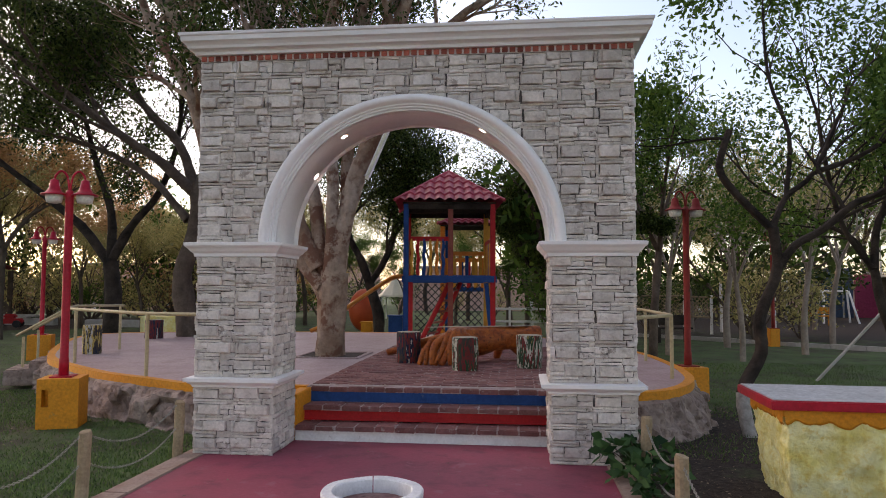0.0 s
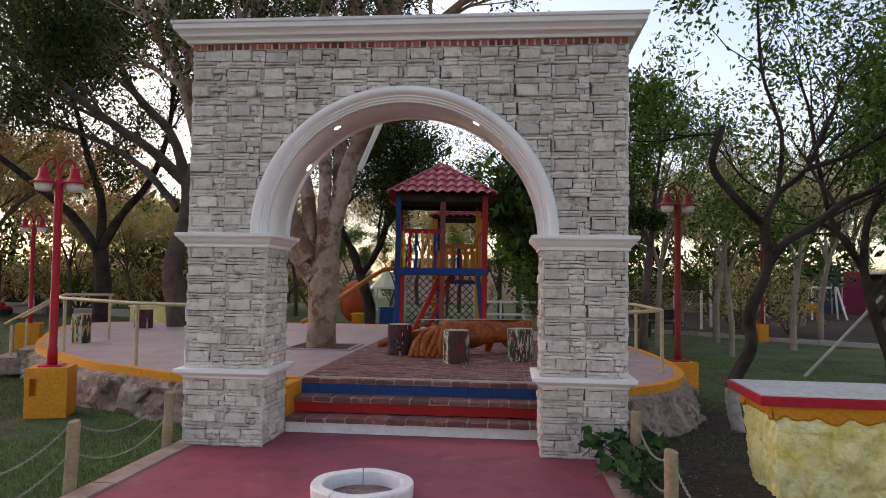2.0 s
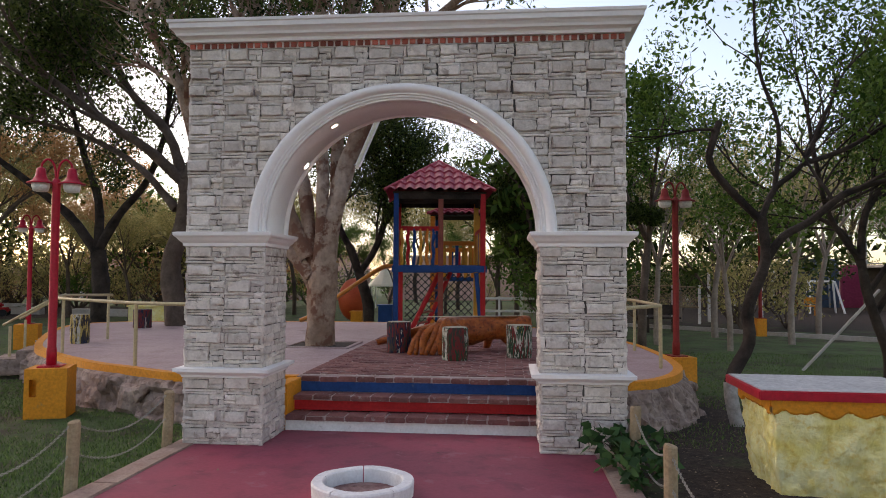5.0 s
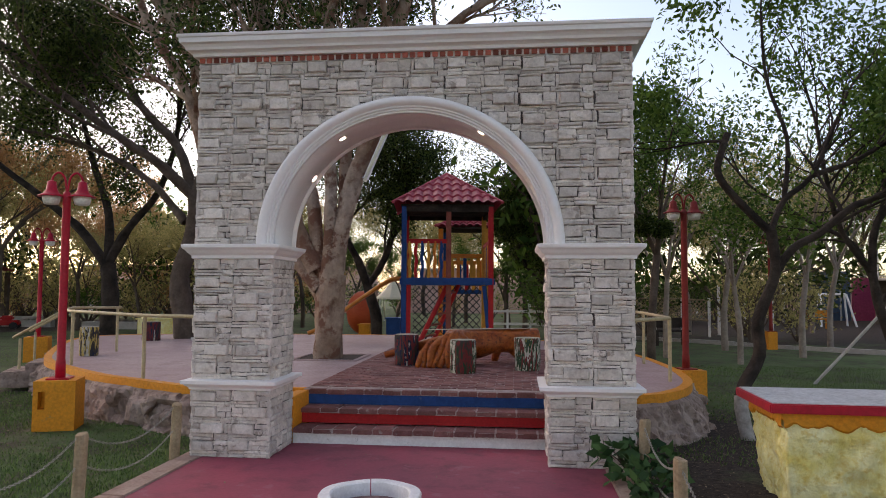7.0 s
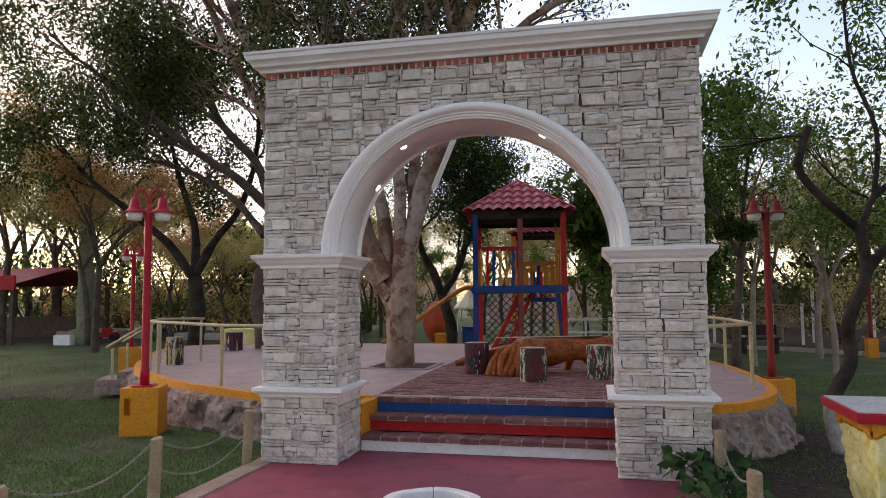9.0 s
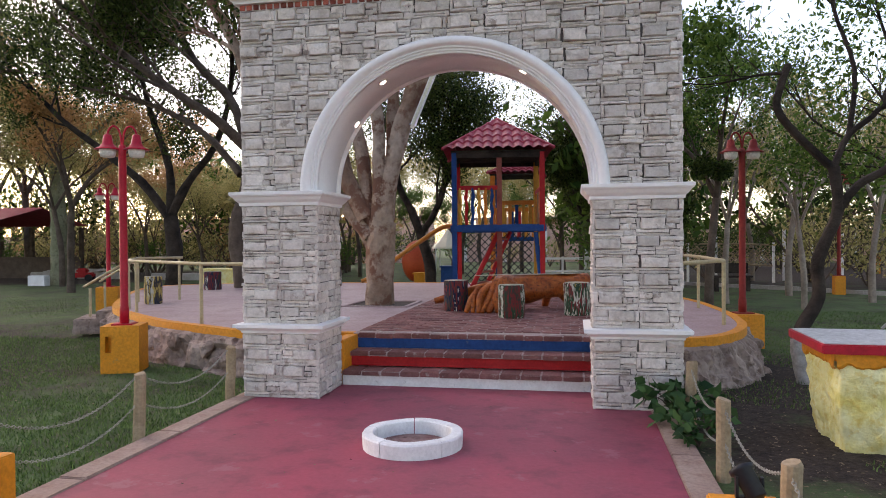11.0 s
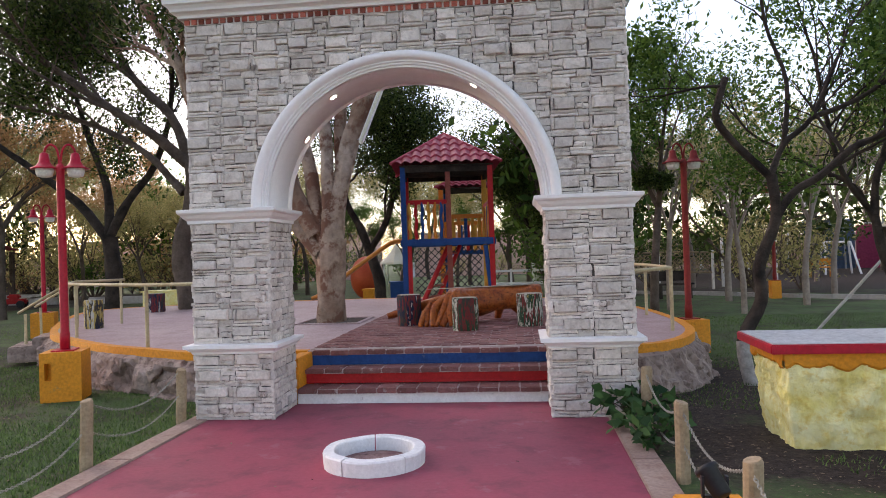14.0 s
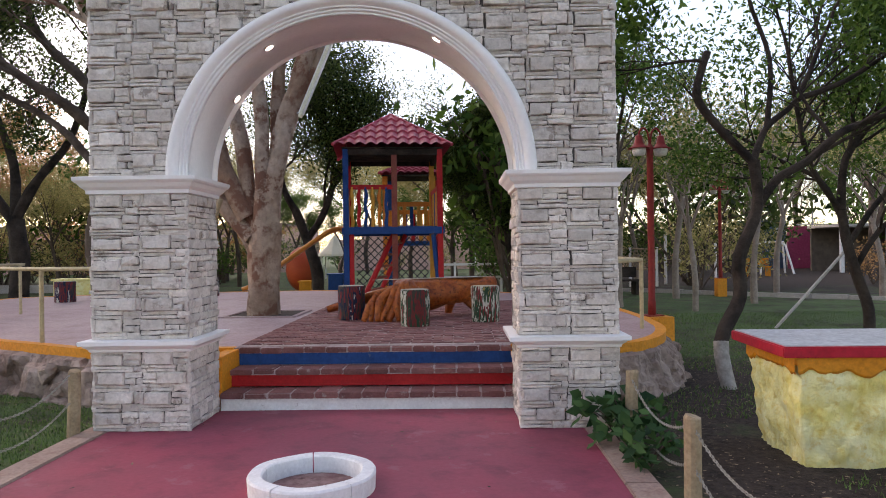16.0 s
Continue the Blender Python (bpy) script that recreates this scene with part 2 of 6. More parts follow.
def ground_material():
    """Lawn with worn brown earth, which takes over near the planter and under the trees."""
    m = surf("lawn_and_earth", (0.046, 0.082, 0.026), (0.078, 0.126, 0.042), 0.9, 0.95, 1.0, 30, c3=(0.085, 0.074, 0.045), dist=0.02)
    nt = m.node_tree
    N, L = nt.nodes, nt.links
    b = N["Principled BSDF"]
    lawn = b.inputs["Base Color"].links[0].from_socket
    geo = N.new("ShaderNodeNewGeometry")
    n = N.new("ShaderNodeTexNoise")
    n.inputs["Scale"].default_value, n.inputs["Detail"].default_value, n.inputs["Roughness"].default_value = 0.7, 9.0, 0.72
    L.new(geo.outputs["Position"], n.inputs["Vector"])
    grain = N.new("ShaderNodeTexNoise")
    grain.inputs["Scale"].default_value, grain.inputs["Detail"].default_value, grain.inputs["Roughness"].default_value = 16.0, 8.0, 0.8
    L.new(geo.outputs["Position"], grain.inputs["Vector"])
    # bare earth round the planter and along the platform's foot
    spots = None
    for cx, cy, r in ((3.4, 1.6, 2.6), (3.2, -0.9, 1.3), (-9.5, 0.5, 6.0), (17.0, 29.0, 18.0), (-22.0, 24.0, 8.0)):
        d = N.new("ShaderNodeVectorMath")
        d.operation = "DISTANCE"
        d.inputs[1].default_value = (cx, cy, 0)
        L.new(geo.outputs["Position"], d.inputs[0])
        k = N.new("ShaderNodeMapRange")
        k.inputs["From Min"].default_value, k.inputs["From Max"].default_value = r * 0.4, r
        k.inputs["To Min"].default_value, k.inputs["To Max"].default_value = 0.30, 0.0
        L.new(d.outputs["Value"], k.inputs["Value"])
        if spots is None:
            spots = k.outputs[0]
        else:
            a = N.new("ShaderNodeMath")
            a.operation = "MAXIMUM"
            L.new(spots, a.inputs[0])
            L.new(k.outputs[0], a.inputs[1])
            spots = a.outputs[0]
    s = N.new("ShaderNodeMath")
    s.operation = "ADD"
    L.new(n.outputs["Fac"], s.inputs[0])
    L.new(spots, s.inputs[1])
    r = N.new("ShaderNodeMapRange")
    r.inputs["From Min"].default_value, r.inputs["From Max"].default_value = 0.48, 0.68
    L.new(s.outputs[0], r.inputs["Value"])
    earth = N.new("ShaderNodeMix")
    earth.data_type = "RGBA"
    clods = N.new("ShaderNodeMapRange")
    clods.inputs["From Min"].default_value, clods.inputs["From Max"].default_value = 0.36, 0.66
    L.new(grain.outputs["Fac"], clods.inputs["Value"])
    earth.inputs[6].default_value, earth.inputs[7].default_value = (0.010, 0.007, 0.005, 1), (0.072, 0.052, 0.04, 1)
    L.new(clods.outputs[0], earth.inputs[0])
    x = N.new("ShaderNodeMix")
    x.data_type = "RGBA"
    L.new(r.outputs[0], x.inputs[0])
    L.new(lawn, x.inputs[6])
    L.new(earth.outputs[2], x.inputs[7])
    L.new(x.outputs[2], b.inputs["Base Color"])
    return m


M_GROUND = ground_material()


# ---- mesh tools ----
def mesh_of(name, bm, material, smooth=False):
    me = bpy.data.meshes.new(name)
    bm.to_mesh(me)
    bm.free()
    me.materials.append(material)
    if smooth:
        me.polygons.foreach_set("use_smooth", [True] * len(me.polygons))
    return me


def part(name, bm, material, parent, label="", smooth=False):
    """Links a bmesh as one mesh object under a thing or under a part."""
    ob = new(name, mesh_of(name, bm, material, smooth))
    ob.parent = parent
    if label:
        ob["label"] = label
    return ob


def single(name, bm, material, label, category, group="", kind="", smooth=False):
    return tagged(new(name, mesh_of(name, bm, material, smooth)), label, category, group, kind)


def thing(name, label, category, at=(0, 0, 0), turn=0.0, group="", kind=""):
    ob = new(name)
    ob.empty_display_size = 0.1
    ob.matrix_basis = pose(*at, 0, 0, turn)
    return tagged(ob, label, category, group, kind)


def pieces(name, bm_mesh, places, parent):
    for m in places:
        ob = new(name, bm_mesh)
        ob.parent = parent
        ob.matrix_basis = m


def box(bm, x0, x1, y0, y1, z0, z1, bevel=0.0, m=None):
    vs = [bm.verts.new((x, y, z)) for x in (x0, x1) for y in (y0, y1) for z in (z0, z1)]
    fs = [bm.faces.new([vs[i] for i in q]) for q in ((0, 1, 3, 2), (4, 6, 7, 5), (0, 4, 5, 1), (2, 3, 7, 6), (0, 2, 6, 4), (1, 5, 7, 3))]
    if bevel:
        es = {e for f in fs for e in f.edges}
        out = bmesh.ops.bevel(bm, geom=list(es), offset=bevel, segments=2, affect="EDGES")
        vs = list({v for f in out["faces"] for v in f.verts} | {v for v in vs if v.is_valid})
    if m is not None:
        bmesh.ops.transform(bm, matrix=m, verts=[v for v in vs if v.is_valid])
    return bm


def BM():
    return bmesh.new()


def tube(bm, pts, radii, seg=8, cap=True, wob=0.0):
    """A tapered tube along a line of points."""
    pts = [Vector(p) for p in pts]
    if isinstance(radii, (int, float)):
        radii = [radii] * len(pts)
    rings, side = [], None
    for i, p in enumerate(pts):
        d = (pts[min(i + 1, len(pts) - 1)] - pts[max(i - 1, 0)]).normalized()
        if side is None:
            side = d.cross(Vector((0.31, 0.95, 0.05)) if abs(d.y) < 0.9 else Vector((1, 0, 0))).normalized()
        side = (side - d * side.dot(d)).normalized()
        up = d.cross(side)
        ring = []
        for k in range(seg):
            a = 2 * math.pi * k / seg
            r = radii[i] * (1 + (wob * noise.noise((p * 1.7) + Vector((3 * math.cos(a), 3 * math.sin(a), 0))) if wob else 0))
            ring.append(bm.verts.new(p + (side * math.cos(a) + up * math.sin(a)) * r))
        rings.append(ring)
    for a, b in zip(rings, rings[1:]):
        for k in range(seg):
            bm.faces.new((a[k], a[(k + 1) % seg], b[(k + 1) % seg], b[k]))
    if cap:
        bm.faces.new(rings[0][::-1])
        bm.faces.new(rings[-1])
    return bm


def lathe(bm, profile, seg=24, at=(0, 0, 0), closed=False):
    """Turns (radius, height) pairs round the z axis."""
    rings = [[bm.verts.new((at[0] + r * math.cos(2 * math.pi * k / seg), at[1] + r * math.sin(2 * math.pi * k / seg), at[2] + z)) for k in range(seg)] for r, z in profile]
    pairs = list(zip(rings, rings[1:])) + ([(rings[-1], rings[0])] if closed else [])
    for a, b in pairs:
        for k in range(seg):
            bm.faces.new((a[k], a[(k + 1) % seg], b[(k + 1) % seg], b[k]))
    if not closed:
        bm.faces.new(rings[0][::-1])
        bm.faces.new(rings[-1])
    return bm


def prism(bm, outline, z0, z1):
    """Upright prism over a plan outline (counter-clockwise)."""
    lo = [bm.verts.new((x, y, z0)) for x, y in outline]
    hi = [bm.verts.new((x, y, z1)) for x, y in outline]
    n = len(outline)
    for k in range(n):
        bm.faces.new((lo[k], lo[(k + 1) % n], hi[(k + 1) % n], hi[k]))
    bm.faces.new(hi)
    bm.faces.new(lo[::-1])
    return bm


def catmull(pts, n=8, closed=False):
    P = [np.array(p, float) for p in pts]
    m = len(P)
    out = []
    for i in range(m if closed else m - 1):
        if closed:
            a, b, c, d = P[i - 1], P[i], P[(i + 1) % m], P[(i + 2) % m]
        else:
            a, b, c, d = P[max(i - 1, 0)], P[i], P[i + 1], P[min(i + 2, m - 1)]
        for k in range(n):
            t = k / n
            out.append(0.5 * (2 * b + (c - a) * t + (2 * a - 5 * b + 4 * c - d) * t * t + (3 * b - a - 3 * c + d) * t ** 3))
    if not closed:
        out.append(P[-1])
    return [tuple(float(v) for v in p) for p in out]


def roughen(bm, amount, scale, seed=0.0):
    for v in bm.verts:
        n = noise.noise_vector(v.co * scale + Vector((seed, seed * 1.7, -seed)))
        v.co += n * amount
    return bm


def raw_mesh(name, verts, faces, material):
    """A mesh straight from numpy arrays: verts n x 3, faces k x 3 or k x 4."""
    me = bpy.data.meshes.new(name)
    k = faces.shape[1]
    me.vertices.add(len(verts))
    me.vertices.foreach_set("co", np.asarray(verts, np.float32).ravel())
    me.loops.add(faces.size)
    me.loops.foreach_set("vertex_index", faces.astype(np.int32).ravel())
    me.polygons.add(len(faces))
    me.polygons.foreach_set("loop_start", np.arange(0, faces.size, k, dtype=np.int32))
    me.polygons.foreach_set("loop_total", np.full(len(faces), k, np.int32))
    me.update(calc_edges=True)
    me.materials.append(material)
    return me


def leaf_mesh(name, centres, size, material, rng, spread=0.0, up=0.35, aspect=0.45):
    """Many small pointed leaves, one round each centre."""
    n = len(centres)
    c = np.asarray(centres) + rng.normal(0, spread, (n, 3)) if spread else np.asarray(centres)
    a = rng.normal(0, 1, (n, 3))
    a[:, 2] -= up
    a /= np.linalg.norm(a, axis=1, keepdims=True)
    b = np.cross(a, rng.normal(0, 1, (n, 3)))
    b /= np.linalg.norm(b, axis=1, keepdims=True)
    s = size * rng.uniform(0.6, 1.35, (n, 1))
    v = np.stack([c, c + a * s * 0.45 + b * s * aspect * 0.5, c + a * s, c + a * s * 0.45 - b * s * aspect * 0.5], 1).reshape(-1, 3)
    return raw_mesh(name, v, np.arange(4 * n).reshape(n, 4), material)


# ---- ground, path, platform ----
def build_ground():
    bm = BM()
    nx = 90
    def warp(u):
        return math.copysign(abs(u) ** 2.6 * 900 + abs(u) * 14, u)
    rows = [[bm.verts.new((warp(2 * i / nx - 1), warp(2 * j / nx - 1) + 4, -0.02)) for i in range(nx + 1)] for j in range(nx + 1)]
    for v in bm.verts:
        near = max(0.0, 1 - math.hypot(v.co.x, v.co.y - 4) / 60)
        v.co.z += 0.03 * near * (noise.noise(v.co * 0.35) - 0.5)
    for j in range(nx):
        for i in range(nx):
            bm.faces.new((rows[j][i], rows[j][i + 1], rows[j + 1][i + 1], rows[j + 1][i]))
    single("ground", bm, M_GROUND, "worn green lawn with bare brown earth patches", "ground", kind="structure", smooth=True)


build_ground()
PAVE_L, PAVE_R = -2.07, 1.90
bm = BM()
box(bm, PAVE_L, PAVE_R, -12.0, 1.32, -0.15, 0.0)
single("pavement", bm, M_PAVE, "worn red painted concrete entrance path", "path", kind="structure")
for x0, x1 in ((PAVE_L - 0.22, PAVE_L), (PAVE_R, PAVE_R + 0.22)):
    kerb = thing("kerb", "brown concrete edging strip beside the red path", "kerb", kind="structure")
    y = -12.0
    while y < 0.6:
        y1 = min(y + 1.18, 0.7)
        bm = BM()
        box(bm, x0 + 0.003, x1 - 0.003, y, y1 - 0.012, -0.12, 0.014 + 0.004 * math.sin(7 * y), 0.008)
        part("edging_slab", bm, M_KERB, kerb)
        y = y1

PLAT = 0.51
EDGE = catmull([(1.40, 1.30), (2.44, 1.30), (2.95, 1.72), (3.28, 2.45), (3.42, 3.3), (3.45, 4.6), (3.25, 6.6), (2.4, 9.2), (0.2, 10.8), (-3.0, 11.3), (-6.5, 10.9), (-8.8, 10.2), (-9.25, 9.0), (-8.6, 7.3), (-7.65, 5.6), (-6.72, 4.15), (-5.9, 3.3), (-4.6, 2.25), (-3.79, 1.80), (-2.88, 1.33), (-2.2, 1.30), (-1.42, 1.30)], 6)
bm = BM()
prism(bm, EDGE, 0.30, PLAT)
single("floor", bm, M_PLAT, "faded pink concrete terrace floor", "terrace", kind="structure")


def offset_line(line, d):
    out = []
    for i, p in enumerate(line):
        a, b = line[max(i - 1, 0)], line[min(i + 1, len(line) - 1)]
        t = np.array(b) - np.array(a)
        t = t / (np.linalg.norm(t) + 1e-9)
        out.append((p[0] + t[1] * d, p[1] - t[0] * d))
    return out


def band(bm, line, d0, d1, z0, z1):
    """A ribbon wall that follows a plan line."""
    a, b = offset_line(line, d0), offset_line(line, d1)
    va = [[bm.verts.new((*p, z)) for p in a] for z in (z0, z1)]
    vb = [[bm.verts.new((*p, z)) for p in b] for z in (z0, z1)]
    for k in range(len(line) - 1):
        bm.faces.new((va[0][k], va[0][k + 1], va[1][k + 1], va[1][k]))
        bm.faces.new((vb[0][k + 1], vb[0][k], vb[1][k], vb[1][k + 1]))
        bm.faces.new((va[1][k], va[1][k + 1], vb[1][k + 1], vb[1][k]))
        bm.faces.new((va[0][k + 1], va[0][k], vb[0][k], vb[0][k + 1]))
    for k in (0, -1):
        q = (va[0][k], va[1][k], vb[1][k], vb[0][k])
        bm.faces.new(q if k == 0 else q[::-1])
    return bm


bm = BM()
band(bm, EDGE, -0.09, 0.03, 0.415, PLAT + 0.006)
single("terrace_curb", bm, M_YELLOW, "orange-yellow painted rounded curb round the terrace", "curb", kind="structure")


def rubble_wall():
    """Rough rock face under the curb: a lumpy sloping skin, with boulders set in it."""
    line = catmull(EDGE[::2], 7)
    rows, H = [], 11
    bm = BM()
    for h in range(H + 1):
        z = 0.43 - 0.55 * h / H
        off = offset_line(line, 0.01 + 0.20 * (h / H) ** 0.6)
        ring = []
        for (x, y) in off:
            p = Vector((x, y, z))
            c = noise.cell(p * 3.4) * 0.045 + noise.noise(p * 3.3) * 0.09 + abs(noise.noise(p * 7)) * 0.08 + noise.noise(p * 15) * 0.012
            ring.append((p, c * (0 if h == 0 else 1)))
        rows.append(ring)
    cx, cy = -2.2, 6.4
    verts = []
    for ring in rows:
        vr = []
        for p, c in ring:
            out = Vector((p.x - cx, p.y - cy, 0)).normalized()
            vr.append(bm.verts.new(p + out * c + Vector((0, 0, c * 0.3))))
        verts.append(vr)
    for a, b in zip(verts, verts[1:]):
        for k in range(len(a) - 1):
            bm.faces.new((a[k], b[k], b[k + 1], a[k + 1]))
    wall = single("retaining_wall", bm, M_ROCK, "rough grey-brown rubble rock face under the terrace", "wall", kind="structure")
    rng = random.Random(4)
    for i in range(16):
        k = rng.choice(list(range(4, 26)) + list(range(len(EDGE) - 40, len(EDGE) - 8)))
        x, y = offset_line(EDGE, rng.uniform(-0.02, 0.16))[k]
        z = rng.uniform(0.0, 0.3)
        bm = BM()
        bmesh.ops.create_icosphere(bm, subdivisions=2, radius=1.0)
        s = rng.uniform(0.08, 0.17)
        bmesh.ops.scale(bm, vec=(s * 1.2, s, s * 0.8), verts=bm.verts)
        roughen(bm, s * 0.45, 2.2 / s * 0.5, i * 3.1)
        roughen(bm, s * 0.14, 7 / s * 0.5, i)
        ob = part("rock", bm, M_ROCK, wall)
        ob.matrix_basis = pose(x, y, z, rng.uniform(0, 360), 20, rng.uniform(0, 360))


rubble_wall()

# ---- steps ----
steps = thing("steps", "three steps with red-brown brick noses and white, red and blue risers", "steps", kind="structure")
STEP_Y = (0.72, 1.01, 1.30)
STEP_Z = (0.17, 0.34, 0.51)
SX0, SX1 = -1.36, 2.2
for k, (y, z, mat, lab) in enumerate(zip(STEP_Y, STEP_Z, (M_WHITE_DIRTY, M_RED, M_BLUE), ("dirty white painted riser", "red painted riser", "blue painted riser"))):
    bm = BM()
    box(bm, SX0 - 0.04, SX1 - 0.02, y + (0.02, 0.02, -0.014)[k], 1.36 + 0.01 * k, z - 0.17 + (0 if k else -0.1), z - 0.055)
    part("riser", bm, mat, steps, lab)
bm = BM()
box(bm, -1.50, -1.36, 0.74, 1.40, -0.05, 0.50, 0.01)
m = part("step_cheek", bm, M_YELLOW, steps, "orange painted side of the steps")

# ---- gateway arch ----
arch = thing("gateway_arch", "grey stone-clad gateway arch with white mouldings and cornice", "archway")
HALF, PIER, DEPTH = 2.2, 0.83, 0.70
INX = HALF - PIER
A_IN, B_IN, A_OUT, B_OUT, SPRING, TOPW = 1.375, 1.329, 1.541, 1.485, 2.13, 4.005
A_S, B_S = 1.402, 1.335


def ell(a, b, t):
    return (-a * math.cos(t), SPRING + b * math.sin(t))


def arch_wall(bm, y0, y1, a, b, top, half, n=48):
    ts = [math.pi * k / n for k in range(n + 1)]
    cols = [(-half, SPRING)] + [ell(a, b, t) for t in ts] + [(half, SPRING)]
    f = [[bm.verts.new((x, y, z)) for x, z in cols] for y in (y0, y1)]
    g = [[bm.verts.new((x, y, top)) for x, z in cols] for y in (y0, y1)]
    m = len(cols)
    for k in range(m - 1):
        bm.faces.new((f[0][k], f[0][k + 1], g[0][k + 1], g[0][k]))
        bm.faces.new((f[1][k + 1], f[1][k], g[1][k], g[1][k + 1]))
        bm.faces.new((g[0][k], g[0][k + 1], g[1][k + 1], g[1][k]))
        bm.faces.new((f[0][k + 1], f[0][k], f[1][k], f[1][k + 1]))
    bm.faces.new((f[0][0], g[0][0], g[1][0], f[1][0]))
    bm.faces.new((g[0][-1], f[0][-1], f[1][-1], g[1][-1]))
    return bm


bm = BM()
arch_wall(bm, 0.025, DEPTH - 0.025, A_S + 0.012, B_S + 0.012, TOPW + 0.02, HALF - 0.02)
upper = part("upper_wall", bm, M_JOINT, arch, "core of the upper wall in dark joint colour with the stones' shadow")
bm = BM()
n = 64
for y0, y1 in ((0.0, DEPTH),):
    rows = [[bm.verts.new((*[ell(a, b, math.pi * k / n)[0]], y, ell(a, b, math.pi * k / n)[1])) for k in range(n + 1)] for a, b, y in ((A_S, B_S, y0), (A_S, B_S, y1), (A_S + 0.03, B_S + 0.03, y1), (A_S + 0.03, B_S + 0.03, y0))]
    for r in range(4):
        p, q = rows[r], rows[(r + 1) % 4]
        for k in range(n):
            bm.faces.new((p[k], p[k + 1], q[k + 1], q[k]))
soffit = part("soffit", bm, M_WHITE, arch, "smooth white plaster soffit", smooth=True)
PROFILE = ((0.085, 0.02), (0.0, 0.02), (0.0, -0.016), (0.014, -0.022), (0.016, -0.016), (0.024, -0.016), (0.026, -0.030), (0.042, -0.036), (0.044, -0.029), (0.054, -0.029), (0.056, -0.045), (0.066, -0.050), (0.070, -0.044), (0.076, -0.046), (0.086, -0.064), (0.100, -0.078), (0.118, -0.087), (0.138, -0.089), (0.156, -0.083), (0.170, -0.070), (0.181, -0.052), (0.188, -0.030), (0.19, 0.03))
for side, (ya, sg) in enumerate(((0.0, 1), (DEPTH, -1))):
    bm = BM()
    rows = []
    for d, y in PROFILE:
        rows.append([bm.verts.new((ell(A_IN - 0.012 + d * 0.937, B_IN - 0.012 + d * 0.884, math.pi * k / n)[0], ya + sg * y, ell(A_IN - 0.012 + d * 0.937, B_IN - 0.012 + d * 0.884, math.pi * k / n)[1])) for k in range(n + 1)])
    for p, q in zip(rows, rows[1:]):
        for k in range(n):
            bm.faces.new((p[k], p[k + 1], q[k + 1], q[k]))
    part("archivolt", bm, M_WHITE, arch, "white moulded arch surround", smooth=True)


def moulding(bm, x0, x1, y0, y1, profile):
    """A moulded band round a rectangular pier: (overhang, height) pairs."""
    rings = [[bm.verts.new((x, y, z)) for x, y in ((x0 - o, y0 - o), (x1 + o, y0 - o), (x1 + o, y1 + o), (x0 - o, y1 + o))] for o, z in profile]
    for a, b in zip(rings, rings[1:]):
        for k in range(4):
            bm.faces.new((a[k], a[(k + 1) % 4], b[(k + 1) % 4], b[k]))
    bm.faces.new(rings[0][::-1])
    bm.faces.new(rings[-1])
    return bm


bm = BM()
moulding(bm, -HALF, HALF, 0, DEPTH, ((0.0, 4.066), (0.045, 4.07), (0.05, 4.10), (0.07, 4.115), (0.10, 4.125), (0.108, 4.15), (0.128, 4.175), (0.152, 4.19), (0.155, 4.235), (0.17, 4.245), (0.174, 4.272), (0.09, 4.285)))
part("cornice", bm, M_WHITE, arch, "white stepped cornice")
PIERS = ((-HALF, -INX), (INX, HALF))
pier_parts = []
for x0, x1 in PIERS:
    bm = BM()
    box(bm, x0 + 0.02, x1 - 0.02, 0.02, DEPTH - 0.02, -0.1, SPRING - 0.05)
    pier_parts.append(part("pier", bm, M_JOINT, arch, "core of the pier in dark joint colour with the stones' shadow"))
    bm = BM()
    moulding(bm, x0, x1, 0, DEPTH, ((0.0, 1.985), (0.018, 1.99), (0.022, 2.02), (0.05, 2.045), (0.07, 2.075), (0.085, 2.085), (0.095, 2.10), (0.098, 2.128), (0.06, 2.134)))
    part("impost", bm, M_WHITE, arch, "white moulded impost band")
    bm = BM()
    moulding(bm, x0, x1, 0, DEPTH, ((0.0, 0.665), (0.012, 0.67), (0.018, 0.69), (0.045, 0.71), (0.055, 0.722), (0.078, 0.728), (0.08, 0.762), (0.03, 0.77)))
    part("plinth_band", bm, M_WHITE, arch, "white moulded plinth band")
# recessed lamps in the soffit
for t, yy in ((0.324 * math.pi, 0.235), (0.674 * math.pi, 0.11), (0.197 * math.pi, 0.60)):
    x, z = ell(A_S, B_S, t)
    nrm = Vector((x / A_S ** 2, 0, (z - SPRING) / B_S ** 2)).normalized()
    bm = BM()
    lathe(bm, ((0.052, 0.0), (0.05, 0.008), (0.036, 0.012), (0.034, 0.004)), 20)
    rim = part("downlight_ring", bm, M_WHITE, arch)
    rim.matrix_basis = Matrix.Translation((x - nrm.x * 0.006, yy, z - nrm.z * 0.006)) @ (-nrm).to_track_quat("Z", "Y").to_matrix().to_4x4()
    bm = BM()
    lathe(bm, ((0.033, 0.005), (0.033, 0.009)), 16)
    part("downlight_bulb", bm, M_DOWNLIGHT, rim, "small lit warm-white bulb")

# stone cladding: courses of split-faced stones
stone_rng = random.Random(21)


